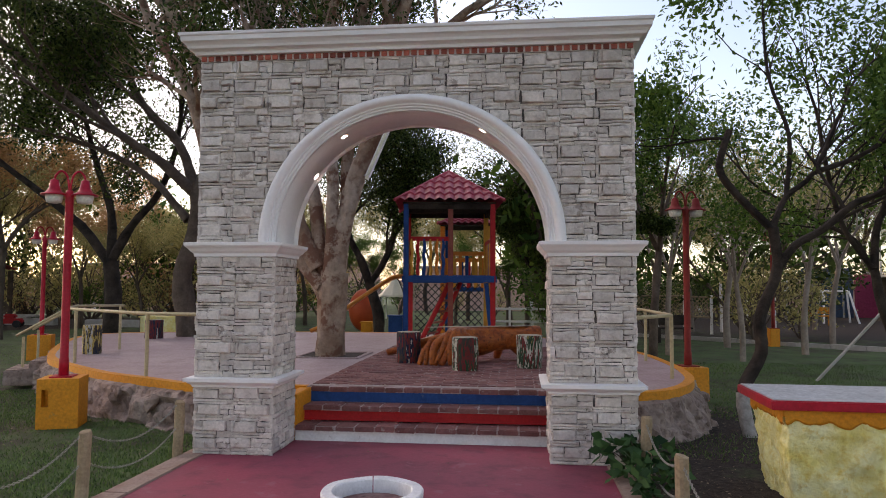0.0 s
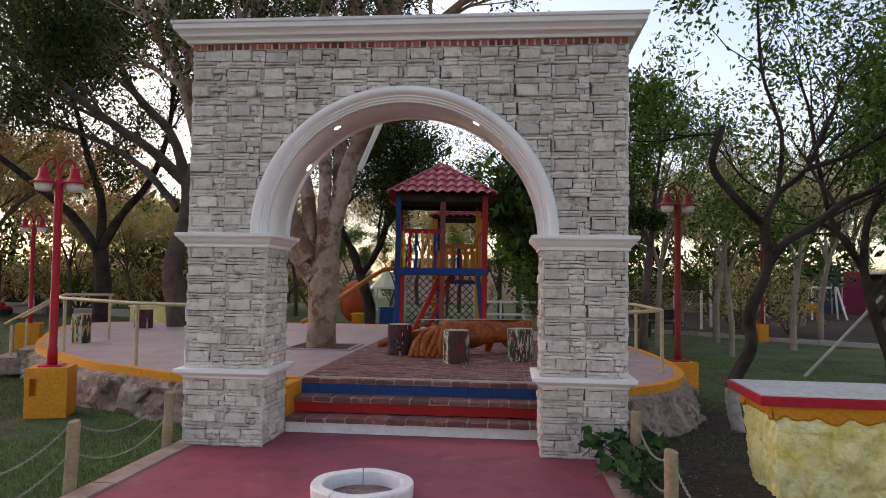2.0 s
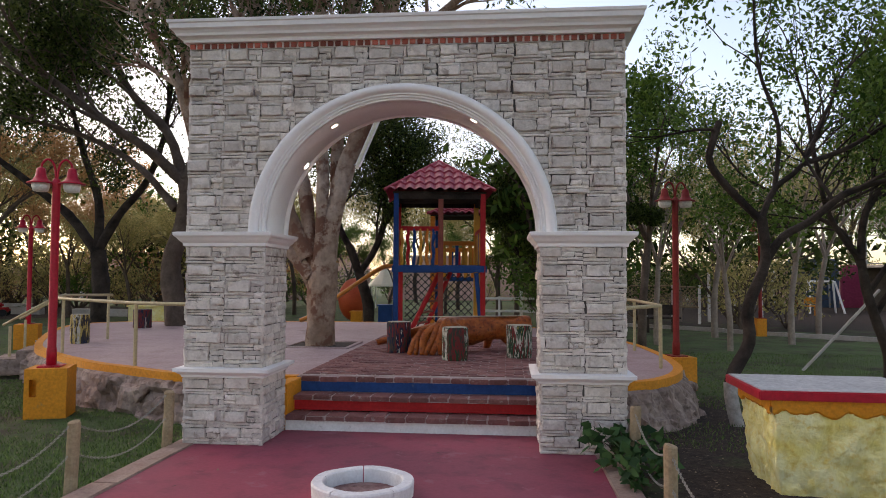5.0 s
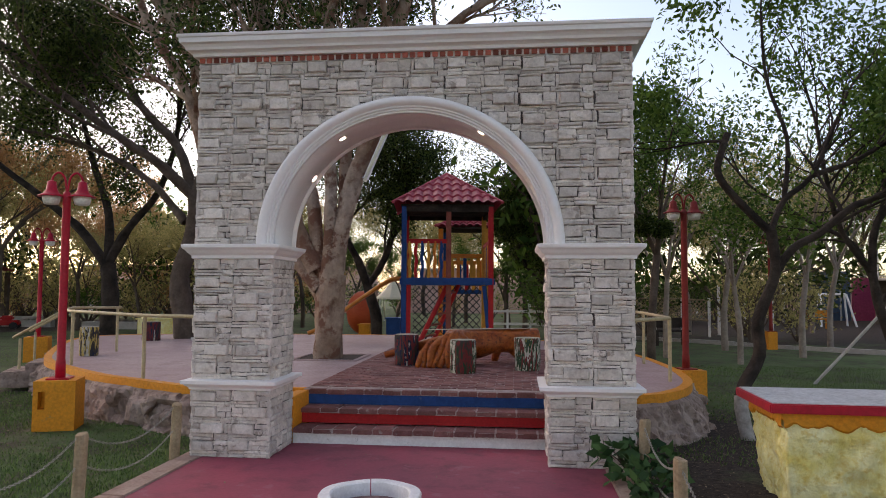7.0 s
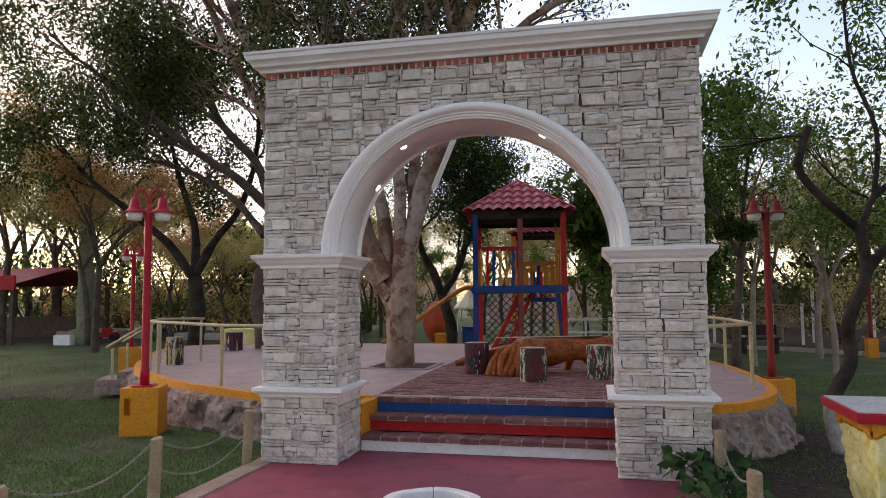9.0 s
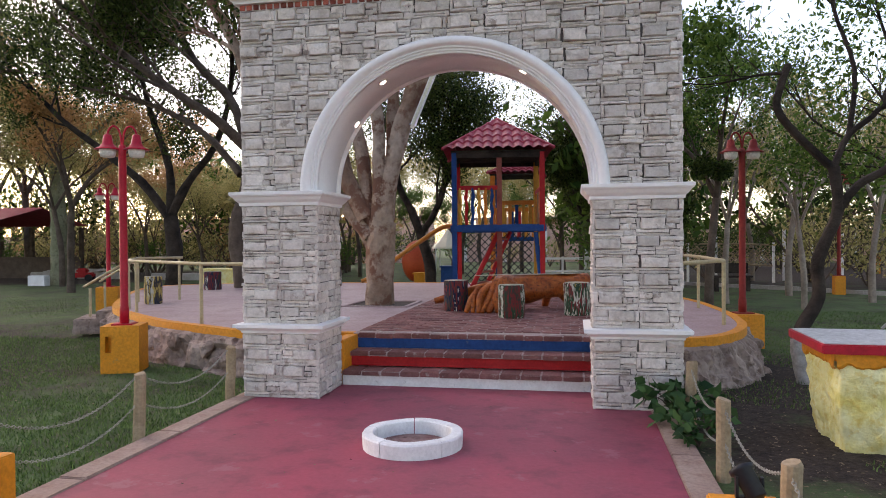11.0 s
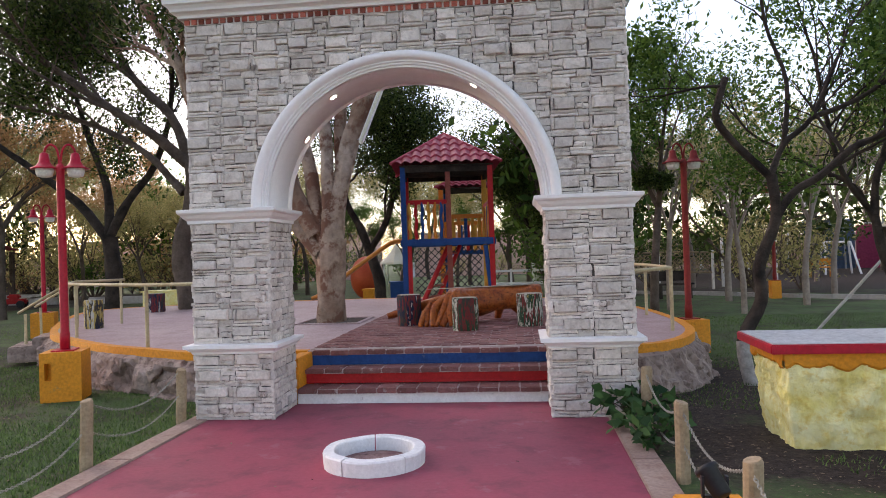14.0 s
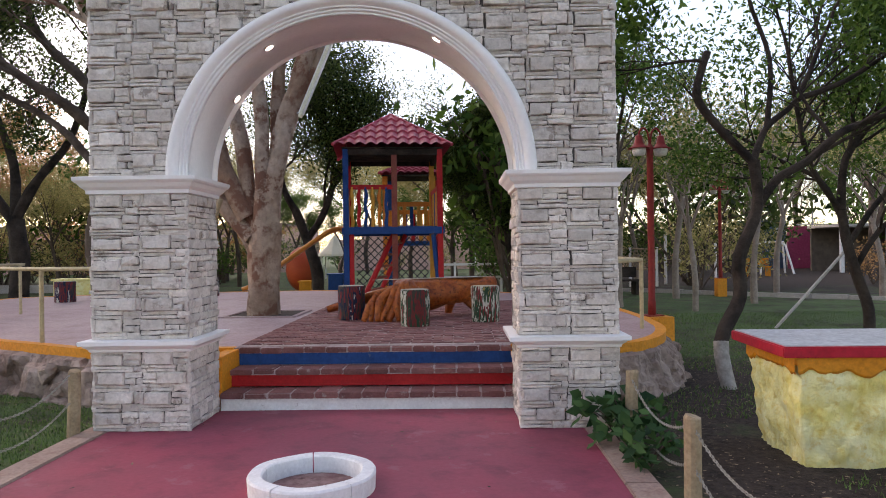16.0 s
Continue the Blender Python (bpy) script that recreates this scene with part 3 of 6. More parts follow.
def stone_into(bm, o, u, w, nrm, L, H, proud):
    """One split stone: o is its lower corner on the wall face, u along, w up, nrm outward."""
    j = lambda a: stone_rng.uniform(-a, a)
    g = 0.0018
    ring = ((g, g), (L * 0.33, g), (L * 0.68, g), (L - g, g), (L - g, H * 0.5), (L - g, H - g), (L * 0.64, H - g), (L * 0.3, H - g), (g, H - g), (g, H * 0.5))
    jag = min(0.0075, H * 0.13)
    ring = [(a + j(jag), b + j(jag)) for a, b in ring]
    inset = min(0.010, H * 0.16)
    tilt_a, tilt_b = j(0.012), j(0.008)
    out = [(max(inset, min(L - inset, a)) + j(0.003), max(inset, min(H - inset, b)) + j(0.003)) for a, b in ring]
    vb = [bm.verts.new(o + u * a + w * b - nrm * 0.012) for a, b in ring]
    vm = [bm.verts.new(o + u * a + w * b + nrm * (proud * 0.5 + j(0.002))) for a, b in ring]
    vf = [bm.verts.new(o + u * a + w * b + nrm * (max(0.003, proud + tilt_a * (a / L - 0.5) + tilt_b * (b / H - 0.5)) + j(0.003))) for a, b in out]
    c = bm.verts.new(o + u * (L * stone_rng.uniform(0.3, 0.7)) + w * (H * stone_rng.uniform(0.35, 0.65)) + nrm * (proud + stone_rng.uniform(0.0, 0.009)))
    n = len(ring)
    for k in range(n):
        n1 = (k + 1) % n
        bm.faces.new((vb[k], vb[n1], vm[n1], vm[k]))
        bm.faces.new((vm[k], vm[n1], vf[n1], vf[k]))
        bm.faces.new((vf[k], vf[n1], c))


def courses(z0, z1):
    z = z0
    while z < z1 - 0.02:
        h = stone_rng.choice((0.045, 0.055, 0.07, 0.085, 0.095))
        if z1 - z - h < 0.04:
            h = z1 - z
        yield z, h
        z += h


def clad(o, u, nrm, spans, z0, z1, emit):
    for z, h in courses(z0, z1):
        for a, b in spans(z + h / 2):
            x = a
            while x < b - 0.01:
                L = stone_rng.choice((0.10, 0.14, 0.17, 0.2, 0.24, 0.3))
                if b - x - L < 0.07:
                    L = b - x
                if h > 0.08 and L < 0.25 and stone_rng.random() < 0.25:
                    halves = (h * 0.45, h * 0.55)
                else:
                    halves = (h,)
                zz = z
                for hh in halves:
                    emit(o + u * x + Vector((0, 0, zz)), u, Vector((0, 0, 1)), nrm, L, hh, stone_rng.choice((0.004, 0.01, 0.014, 0.02, 0.026)))
                    zz += hh
                x += L


def emit_into(bm):
    return lambda *a: stone_into(bm, *a)


made_stones = [0]


def emit_piece(parent):
    def emit(o, u, w, nrm, L, H, proud):
        bm = BM()
        stone_into(bm, Vector((0, 0, 0)), u, w, nrm, L, H, proud)
        ob = new("stone", mesh_of("stone", bm, M_STONE))
        ob.parent = parent
        ob.matrix_basis = Matrix.Translation(o)
        made_stones[0] += 1
    return emit


LAYS = (
    ((0.10, 0.36, 0.54, 0.64), (0.0, 0.36, 0.10, 0.64), (0.64, 0.68, 0.36, 0.32), (0.64, 0.36, 0.22, 0.32), (0.86, 0.36, 0.14, 0.32), (0, 0.17, 0.72, 0.19), (0, 0, 0.72, 0.17), (0.72, 0, 0.28, 0.36)),
    ((0.04, 0.30, 0.60, 0.56), (0.04, 0.86, 0.60, 0.14), (0.64, 0.58, 0.36, 0.42), (0.64, 0.30, 0.36, 0.28), (0.0, 0.15, 0.86, 0.15), (0, 0, 0.86, 0.15), (0.86, 0, 0.14, 0.30)),
    ((0.0, 0.44, 0.50, 0.56), (0.50, 0.72, 0.50, 0.28), (0.50, 0.44, 0.30, 0.28), (0.80, 0.44, 0.20, 0.28), (0, 0.20, 0.40, 0.24), (0.40, 0.26, 0.60, 0.18), (0, 0, 0.40, 0.20), (0.40, 0, 0.60, 0.26)),
    ((0.30, 0.40, 0.58, 0.60), (0.0, 0.62, 0.30, 0.38), (0.0, 0.40, 0.30, 0.22), (0.88, 0.40, 0.12, 0.60), (0, 0.18, 0.62, 0.22), (0.62, 0.0, 0.38, 0.40), (0, 0, 0.62, 0.18)),
)


def clad_panels(o, u, nrm, width, columns, z0, z1, spans, emit, shift=0):
    """Cast stone panels in upright columns: each a large block with thin strips round it."""
    rows = max(1, round((z1 - z0) / 0.187))
    pw, ph = width / columns, (z1 - z0) / rows
    for r in range(rows):
        slip = stone_rng.uniform(-0.022, 0.022)
        for c in range(columns):
            lay = LAYS[(0, 1, 0, 3, 1, 2, 0, 1)[(r * 3 + c * 5 + shift + (r * c) // 4) % 8]]
            for k, (a, b, w, h) in enumerate(lay):
                zz, hh = z0 + (r + b) * ph, h * ph
                x0 = (c + a) * pw + slip if c or a > 0.01 else 0.0
                x1 = (c + a + w) * pw + slip if c < columns - 1 or a + w < 0.99 else width
                for s0, s1 in spans(zz + hh / 2):
                    q0, q1 = max(x0, s0), min(x1, s1)
                    if q1 - q0 > 0.025:
                        emit(o + u * q0 + Vector((0, 0, zz)), u, Vector((0, 0, 1)), nrm, q1 - q0, hh, (0.034 if k == 0 else 0.015) + stone_rng.uniform(-0.012, 0.014))


X, Y = Vector((1, 0, 0)), Vector((0, 1, 0))
for (x0, x1), pier in zip(PIERS, pier_parts):
    for z0, z1 in ((0.0, 0.667), (0.768, 1.988)):
        clad_panels(Vector((x0, 0.018, 0)), X, -Y, x1 - x0, 2, z0, z1, lambda z: ((0, x1 - x0),), emit_piece(pier), 3 if x0 > 0 else 0)
    bm = BM()
    for z0, z1 in ((0.0, 0.667), (0.768, 1.988)):
        clad(Vector((x1, DEPTH - 0.018, 0)), -X, Y, lambda z: ((0, x1 - x0),), z0, z1, emit_into(bm))
        for nx, ox, oy, uu in ((-X, x0 + 0.018, DEPTH, -Y), (X, x1 - 0.018, 0.0, Y)):
            clad(Vector((ox, oy, 0)), uu, nx, lambda z: ((0, DEPTH),), z0, z1, emit_into(bm))
    tagged(part("side_stone", bm, M_STONE_J, pier), kind="stuff")


def arch_spans(z):
    am, bmid = (A_IN + A_OUT) / 2 + 0.01, (B_IN + B_OUT) / 2 + 0.01
    s = (z - SPRING) / bmid
    if s >= 1:
        return ((0, 2 * HALF),)
    xh = am * math.sqrt(1 - s * s)
    return ((0, HALF - xh), (HALF + xh, 2 * HALF))


bm = BM()
clad_panels(Vector((-HALF, 0.018, 0)), X, -Y, 2 * HALF, 12, SPRING, TOPW, arch_spans, emit_into(bm))
clad(Vector((HALF, DEPTH - 0.018, 0)), -X, Y, arch_spans, SPRING, TOPW, emit_into(bm))
for nx, ox, oy, uu in ((-X, -HALF + 0.018, DEPTH, -Y), (X, HALF - 0.018, 0.0, Y)):
    clad(Vector((ox, oy, 0)), uu, nx, lambda z: ((0, DEPTH),), SPRING, TOPW, emit_into(bm))
tagged(part("wall_stone", bm, M_STONE_J, upper), kind="stuff")
# brick course under the cornice
bm = BM()
box(bm, -HALF + 0.004, HALF - 0.004, -0.002, DEPTH + 0.002, TOPW + 0.002, 4.066)
course = part("brick_course", bm, M_MORTAR, arch, "row of small red bricks with pale joints")
bm = BM()
box(bm, -0.0275, 0.0275, -0.012, 0.012, 0.0, 0.05, 0.003)
brick_me = mesh_of("brick", bm, M_BRICK)
nb = 58
pieces("brick", brick_me, [pose(-HALF + (k + 0.5) * 2 * HALF / nb, -0.004, TOPW + 0.008) for k in range(nb)], course)


# ---- trees ----
def grow_limbs(rng, start, way, length, radius, depth, spread=0.55, droop=0.0, shrink=0.72, bend=0.25):
    """Limbs as (points, radii) and the twig points on which leaves sit."""
    limbs, twigs = [], []
    p, d = Vector(start), Vector(way).normalized()
    n = max(3, int(3 + depth))
    pts, radii = [p.copy()], [radius]
    for k in range(n):
        d = (d + Vector((rng.uniform(-bend, bend), rng.uniform(-bend, bend), rng.uniform(-bend, bend) * 0.7 - droop))).normalized()
        p = p + d * (length / n)
        pts.append(p.copy())
        radii.append(radius * (1 - 0.45 * (k + 1) / n))
        if depth > 0 and k >= 1:
            for _ in range(rng.choice((1, 1, 2)) if k < n - 1 else 2):
                w = (d + Vector((rng.uniform(-1, 1), rng.uniform(-1, 1), rng.uniform(-0.5, 0.9))) * spread * 1.4).normalized()
                l2, t2 = grow_limbs(rng, p, w, length * shrink * rng.uniform(0.65, 1.0), radii[-1] * 0.6, depth - 1, spread, droop, shrink, bend)
                limbs += l2
                twigs += t2
        if depth == 0:
            twigs.append(p.copy())
    limbs.insert(0, (pts, radii))
    return limbs, twigs


def make_tree(name, label, at, limbs, twigs, bark, leaf, seed, per=10, size=0.09, spread=0.22, min_r=0.006, wash=0.0, group="", trunk_seg=14, turn=0.0):
    """A tree from limbs and twig points that are given from its foot."""
    rng = np.random.default_rng(seed)
    tr = thing(name, label, "tree", at, turn, group)
    bm = BM()
    for pts, radii in limbs:
        if radii[0] < min_r:
            continue
        big = radii[0] > 0.06
        tube(bm, pts, radii, trunk_seg if big else 5 if radii[0] > 0.02 else 3, cap=False, wob=0.34 if big else 0.0)
    part("trunk", bm, bark, tr, smooth=True)
    if wash:
        pts, radii = limbs[0]
        q = [p for p in pts if p.z <= wash]
        if len(q) >= 2:
            bm = BM()
            tube(bm, q, [radii[i] * 1.06 for i in range(len(q))], trunk_seg, cap=False, wob=0.22)
            part("whitewash", bm, M_LIME, tr, "whitewashed foot of the trunk", smooth=True)
    if per and twigs:
        off = Vector((seed * 3.1, seed * 1.7, 0))
        if per > 3:
            twigs = [t for t in twigs if noise.noise(t * 0.7 + off) > -0.16] or twigs
            per = int(per * 1.45)
        c = np.repeat(np.array([tuple(t) for t in twigs]), per, axis=0)
        crown = new("crown", leaf_mesh("crown", c, size, leaf, rng, spread))
        crown.parent = tr
    return tr


def bezier_limb(pts, r0, r1, n=4):
    q = catmull(pts, n)
    return [Vector(p) for p in q], [r0 + (r1 - r0) * k / (len(q) - 1) for k in range(len(q))]


def shaped_tree(name, label, at, stems, bark, leaf, seed, depth=2, length=1.4, per=10, size=0.09, spread=0.22, wash=0.0, from_end=0.45, group="", droop=0.0, shoots=6, lspread=0.55):
    """stems: (points, first radius, last radius, whether it carries leaves); the finer growth is added on the upper part of each."""
    rng = random.Random(seed)
    limbs, twigs = [], []
    for pts, r0, r1, leaves in stems:
        q, radii = bezier_limb(pts, r0, r1)
        limbs.append((q, radii))
        if not leaves:
            continue
        n = len(q)
        for k in range(shoots):
            i = int(n * from_end + (n * (1 - from_end) - 1) * (k + 0.5) / shoots)
            d = (q[min(i + 1, n - 1)] - q[i - 1]).normalized()
            w = d + Vector((rng.uniform(-1, 1), rng.uniform(-1, 1), rng.uniform(-0.3, 0.9)))
            l2, t2 = grow_limbs(rng, q[i], w, length * rng.uniform(0.7, 1.2), radii[i] * 0.55, depth, lspread, droop)
            limbs += l2
            twigs += t2
        l2, t2 = grow_limbs(rng, q[-1], q[-1] - q[-2], length, radii[-1] * 0.9, depth, lspread, droop)
        limbs += l2
        twigs += t2
    return make_tree(name, label, at, limbs, twigs, bark, leaf, seed, per, size, spread, wash=wash, group=group)




# ---- step noses and brick walk ----
def nose_bricks():
    bm = BM()
    box(bm, -0.108, 0.108, 0.0, 0.30, -0.055, 0.0, 0.009)
    me = mesh_of("nose_brick", bm, M_PBRICK)
    rng = random.Random(8)
    for y, z in zip(STEP_Y, STEP_Z):
        n = 16
        for k in range(n):
            x = SX0 + (k + 0.5) * (SX1 - SX0 - 0.02) / n
            ob = new("brick", me)
            ob.parent = steps
            ob.matrix_basis = pose(x, y - 0.03 + rng.uniform(-0.004, 0.004), z + rng.uniform(-0.003, 0.004), 0, 0, rng.uniform(-0.6, 0.6)) @ Matrix.Diagonal((1.0, 1.0 if z < 0.5 else 0.8, 1, 1))
        bm = BM()
        box(bm, SX0, SX1 - 0.03, y - 0.02, y + 0.2, z - 0.054, z - 0.006)
        part("mortar_bed", bm, M_BED, steps, "pale mortar between the brick noses")


def brick_walk():
    walk_bed = thing("brick_walk", "red-brown brick paving across the terrace", "paving", (0, 0, PLAT), kind="structure")
    bm = BM()
    box(bm, -1.40, 2.30, 1.34, 7.2, -0.02, 0.006)
    part("mortar_bed", bm, M_BED, walk_bed)
    bm = BM()
    box(bm, -0.105, 0.105, -0.05, 0.05, 0.0, 0.014, 0.004)
    me = mesh_of("brick", bm, M_PBRICK)
    rng = random.Random(3)
    count, rest = 0, BM()
    y, row = 1.52, 0
    while y < 7.15:
        x = -1.29 + (0.11 if row % 2 else 0)
        if row % 2 and count < 300:
            ob = new("brick", me)
            ob.parent = walk_bed
            ob.matrix_basis = pose(-1.345, y, 0.0) @ Matrix.Diagonal((0.47, 1, 1, 1))
            count += 1
        elif row % 2:
            box(rest, -1.395, -1.295, y - 0.05, y + 0.05, -0.004, 0.014)
        while x < 2.2:
            if count < 300:
                ob = new("brick", me)
                ob.parent = walk_bed
                ob.matrix_basis = pose(x, y, rng.uniform(-0.004, 0.003), rng.uniform(-0.7, 0.7), rng.uniform(-0.7, 0.7), rng.uniform(-1.2, 1.2))
                count += 1
            else:
                box(rest, x - 0.105, x + 0.105, y - 0.05, y + 0.05, -0.004, 0.014 + rng.uniform(-0.004, 0.003))
            x += 0.222
        y += 0.112
        row += 1
    tagged(part("far_brick", rest, M_PBRICK_J, walk_bed), kind="stuff")


nose_bricks()
brick_walk()

# ---- ring on the path ----
ring = thing("planting_ring", "low round white painted concrete ring, cracked, on the red path", "planter ring", (-0.055, -1.42, 0))
for k in range(5):
    a0, a1 = 2 * math.pi * (k + 0.012 * (k % 2)) / 5 + 0.5, 2 * math.pi * (k + 1) / 5 + 0.5 - 0.012
    bm = BM()
    n = 12
    prof = ((0.392, 0.0), (0.398, 0.105), (0.388, 0.118), (0.315, 0.12), (0.303, 0.11), (0.30, 0.0))
    cols = []
    for i in range(n + 1):
        a = a0 + (a1 - a0) * i / n
        cols.append([bm.verts.new((r * math.cos(a), r * math.sin(a), z + (0.003 * math.sin(5 * a) if z else 0))) for r, z in prof])
    for c, d in zip(cols, cols[1:]):
        for i in range(len(prof)):
            j = (i + 1) % len(prof)
            bm.faces.new((c[i], d[i], d[j], c[j]))
    bm.faces.new(cols[0])
    bm.faces.new(cols[-1][::-1])
    part("ring_segment", bm, M_WHITE_DIRTY, ring)
bm = BM()
lathe(bm, ((0.298, 0.0), (0.29, 0.012), (0.15, 0.02), (0.02, 0.016)), 24)
part("soil", bm, M_DUST, ring, "reddish dusty earth inside the ring")

# ---- lamp posts ----
def lamp_post(at, turn, box_w, box_h, top, label, niche=True, paint=M_LAMPRED):
    lp = thing("lamp_post", label, "lamp post", at, turn, "park lamp posts")
    w = box_w / 2
    bm = BM()
    if niche:
        box(bm, -w, w, -w, w, -0.1, box_h * 0.42)
        box(bm, -w, w, -w, w, box_h * 0.78, box_h)
        box(bm, -w, w, -w + 0.12, w, box_h * 0.42, box_h * 0.78)
        box(bm, -w, -w + 0.055, -w, -w + 0.12, box_h * 0.42, box_h * 0.78)
        box(bm, -w + 0.13, w, -w, -w + 0.12, box_h * 0.42, box_h * 0.78)
    else:
        box(bm, -w, w, -w, w, -0.1, box_h, 0.01)
    part("base_block", bm, M_YELLOW, lp, "orange-yellow painted masonry block")
    bm = BM()
    box(bm, -0.13, 0.13, -0.13, 0.13, box_h, box_h + 0.018, 0.004)
    part("base_plate", bm, paint, lp)
    bm = BM()
    lathe(bm, ((0.058, box_h), (0.058, box_h + 0.2), (0.05, box_h + 0.24), (0.048, top - 0.1), (0.055, top - 0.06), (0.035, top)), 16)
    part("pole", bm, paint, lp, smooth=True)
    for s in (-1, 1):
        bm = BM()
        tube(bm, catmull([(0, 0, top - 0.05), (s * 0.03, 0, top + 0.17), (s * 0.10, 0, top + 0.24), (s * 0.16, 0, top + 0.19), (s * 0.175, 0, top + 0.12)], 6), 0.014, 8)
        arm = part("arm", bm, paint, lp, smooth=True)
        bm = BM()
        lathe(bm, ((0.02, top + 0.14), (0.05, top + 0.12), (0.065, top + 0.02), (0.10, top - 0.03), (0.155, top - 0.055), (0.158, top - 0.065), (0.09, top - 0.06)), 20, (s * 0.175, 0, 0))
        shade = part("shade", bm, paint, lp, "red bell-shaped lamp shade", smooth=True)
        bm = BM()
        lathe(bm, ((0.10, top - 0.06), (0.10, top - 0.10), (0.085, top - 0.155), (0.05, top - 0.165)), 20, (s * 0.175, 0, 0))
        part("globe", bm, M_GLASSW, shade, "unlit frosted glass globe", smooth=True)
    return lp


LAMP = "red double-headed park lamp on an orange masonry block"
lamp_post((-4.50, 1.30, 0), 20, 0.46, 0.57, 2.88, LAMP)
# the two right-hand lamps take the red with shade painted in
lamp_post((3.72, 4.5, 0), 14, 0.46, 0.47, 2.98, "red double-headed park lamp, shade put into its paint, on an orange masonry block", False, M_LAMPRED_SHADED)
lamp_post((-10.1, 8.6, 0), 25, 0.5, 0.55, 2.86, LAMP, False)
lamp_post((8.75, 15.2, 0), 0, 0.28, 0.5, 3.2, "red double-headed park lamp, shade put into its paint, on an orange masonry block", False, M_LAMPRED_SHADED)
lamp_post((3.92, -2.08, 0), 8, 0.52, 0.43, 3.7, LAMP, False)

# ---- spotlight blocks beside the path ----
def spot_block(x, y, turn, aim):
    b = thing("spotlight_block", "orange painted masonry block with a black floodlight on top", "light block", (x, y, 0), turn, "spotlight blocks")
    bm = BM()
    box(bm, -0.16, 0.16, -0.16, 0.16, -0.1, 0.38, 0.008)
    part("block", bm, M_YELLOW, b)
    bm = BM()
    lathe(bm, ((0.045, 0.38), (0.045, 0.40), (0.02, 0.405), (0.02, 0.43)), 12)
    for s in (-1, 1):
        box(bm, s * 0.055 - 0.006, s * 0.055 + 0.006, -0.015, 0.015, 0.42, 0.52)
    box(bm, -0.06, 0.06, -0.015, 0.015, 0.42, 0.43)
    part("bracket", bm, M_BLACK, b)
    bm = BM()
    lathe(bm, ((0.03, -0.075), (0.045, -0.07), (0.048, 0.05), (0.058, 0.055), (0.058, 0.075), (0.05, 0.076), (0.048, 0.06)), 16)
    head = part("lamp_head", bm, M_BLACK, b, "round black floodlight head", smooth=True)
    head.matrix_basis = Matrix.Translation((0, 0, 0.49)) @ pose(0, 0, 0, aim, 0, 30)


spot_block(1.985, -3.37, 0, -45)
spot_block(-2.21, -3.34, 0, -50)


def floodlight(x, y, z, turn):
    f = thing("floodlight", "small black floodlight standing on the orange lamp block", "floodlight", (x, y, z), turn)
    bm = BM()
    lathe(bm, ((0.045, 0.0), (0.045, 0.018), (0.02, 0.024), (0.02, 0.05)), 12)
    for s in (-1, 1):
        box(bm, s * 0.055 - 0.006, s * 0.055 + 0.006, -0.015, 0.015, 0.04, 0.14)
    box(bm, -0.06, 0.06, -0.015, 0.015, 0.04, 0.05)
    part("bracket", bm, M_BLACK, f)
    bm = BM()
    lathe(bm, ((0.03, -0.075), (0.045, -0.07), (0.048, 0.05), (0.058, 0.055), (0.058, 0.075), (0.05, 0.076), (0.048, 0.06)), 16)
    head = part("lamp_head", bm, M_BLACK, f, smooth=True)
    head.matrix_basis = Matrix.Translation((0, 0, 0.12)) @ pose(0, 0, 0, -50, 0, 20)


floodlight(3.90, -2.24, 0.43, 0)

# ---- chain fence ----
POSTS = [(-2.36, -4.6), (-2.36, -3.07), (-2.36, -1.55), (-2.32, -0.07), (2.21, -0.32), (2.19, -1.78), (2.22, -3.13), (2.22, -4.6)]
rng = random.Random(5)
for x, y in POSTS:
    bm = BM()
    h = 0.53
    tube(bm, [(0, 0, -0.1), (0, 0, 0.1), (0.004, 0, 0.3), (0.0, 0.003, h - 0.012), (0, 0, h)], [0.05, 0.05, 0.049, 0.049, 0.042], 12)
    p = single("fence_post", bm, M_POSTWOOD, "short round weathered wooden post of the chain fence", "post", "chain fence posts", smooth=False)
    p.matrix_basis = pose(x, y, 0, rng.uniform(-2, 2), rng.uniform(-2, 2), rng.uniform(0, 360))


def chain(a, b, sag):
    bm = BM()
    a, b = Vector(a), Vector(b)
    n = int((b - a).length * 1.06 / 0.026)
    pts = [a.lerp(b, k / n) - Vector((0, 0, sag * 4 * (k / n) * (1 - k / n))) for k in range(n + 1)]
    for k in range(n):
        d = (pts[k + 1] - pts[k]).normalized()
        s = d.cross(Vector((0, 0, 1))).normalized()
        u = s if k % 2 else d.cross(s)
        c = (pts[k] + pts[k + 1]) / 2
        w = d.cross(u)
        loop = [c + d * 0.0175 * math.cos(t) + u * 0.009 * math.sin(t) for t in [2 * math.pi * i / 8 for i in range(8)]]
        rings = []
        for i, q in enumerate(loop):
            o = (q - c).normalized()
            rings.append([bm.verts.new(q + (o * math.cos(t) + w * math.sin(t)) * 0.0034) for t in (0, 2.1, 4.2)])
        for i in range(8):
            p, q = rings[i], rings[(i + 1) % 8]
            for j in range(3):
                bm.faces.new((p[j], p[(j + 1) % 3], q[(j + 1) % 3], q[j]))
    single("chain", bm, M_CHAIN, "sagging galvanised steel chain between wooden posts", "chain", "fence chains")


for k in range(len(POSTS) - 1):
    if k == 3:
        continue
    (x0, y0), (x1, y1) = POSTS[k], POSTS[k + 1]
    for z, sag in ((0.50, 0.17), (0.27, 0.16)):
        chain((x0, y0 + 0.05, z), (x1, y1 - 0.05, z), sag)

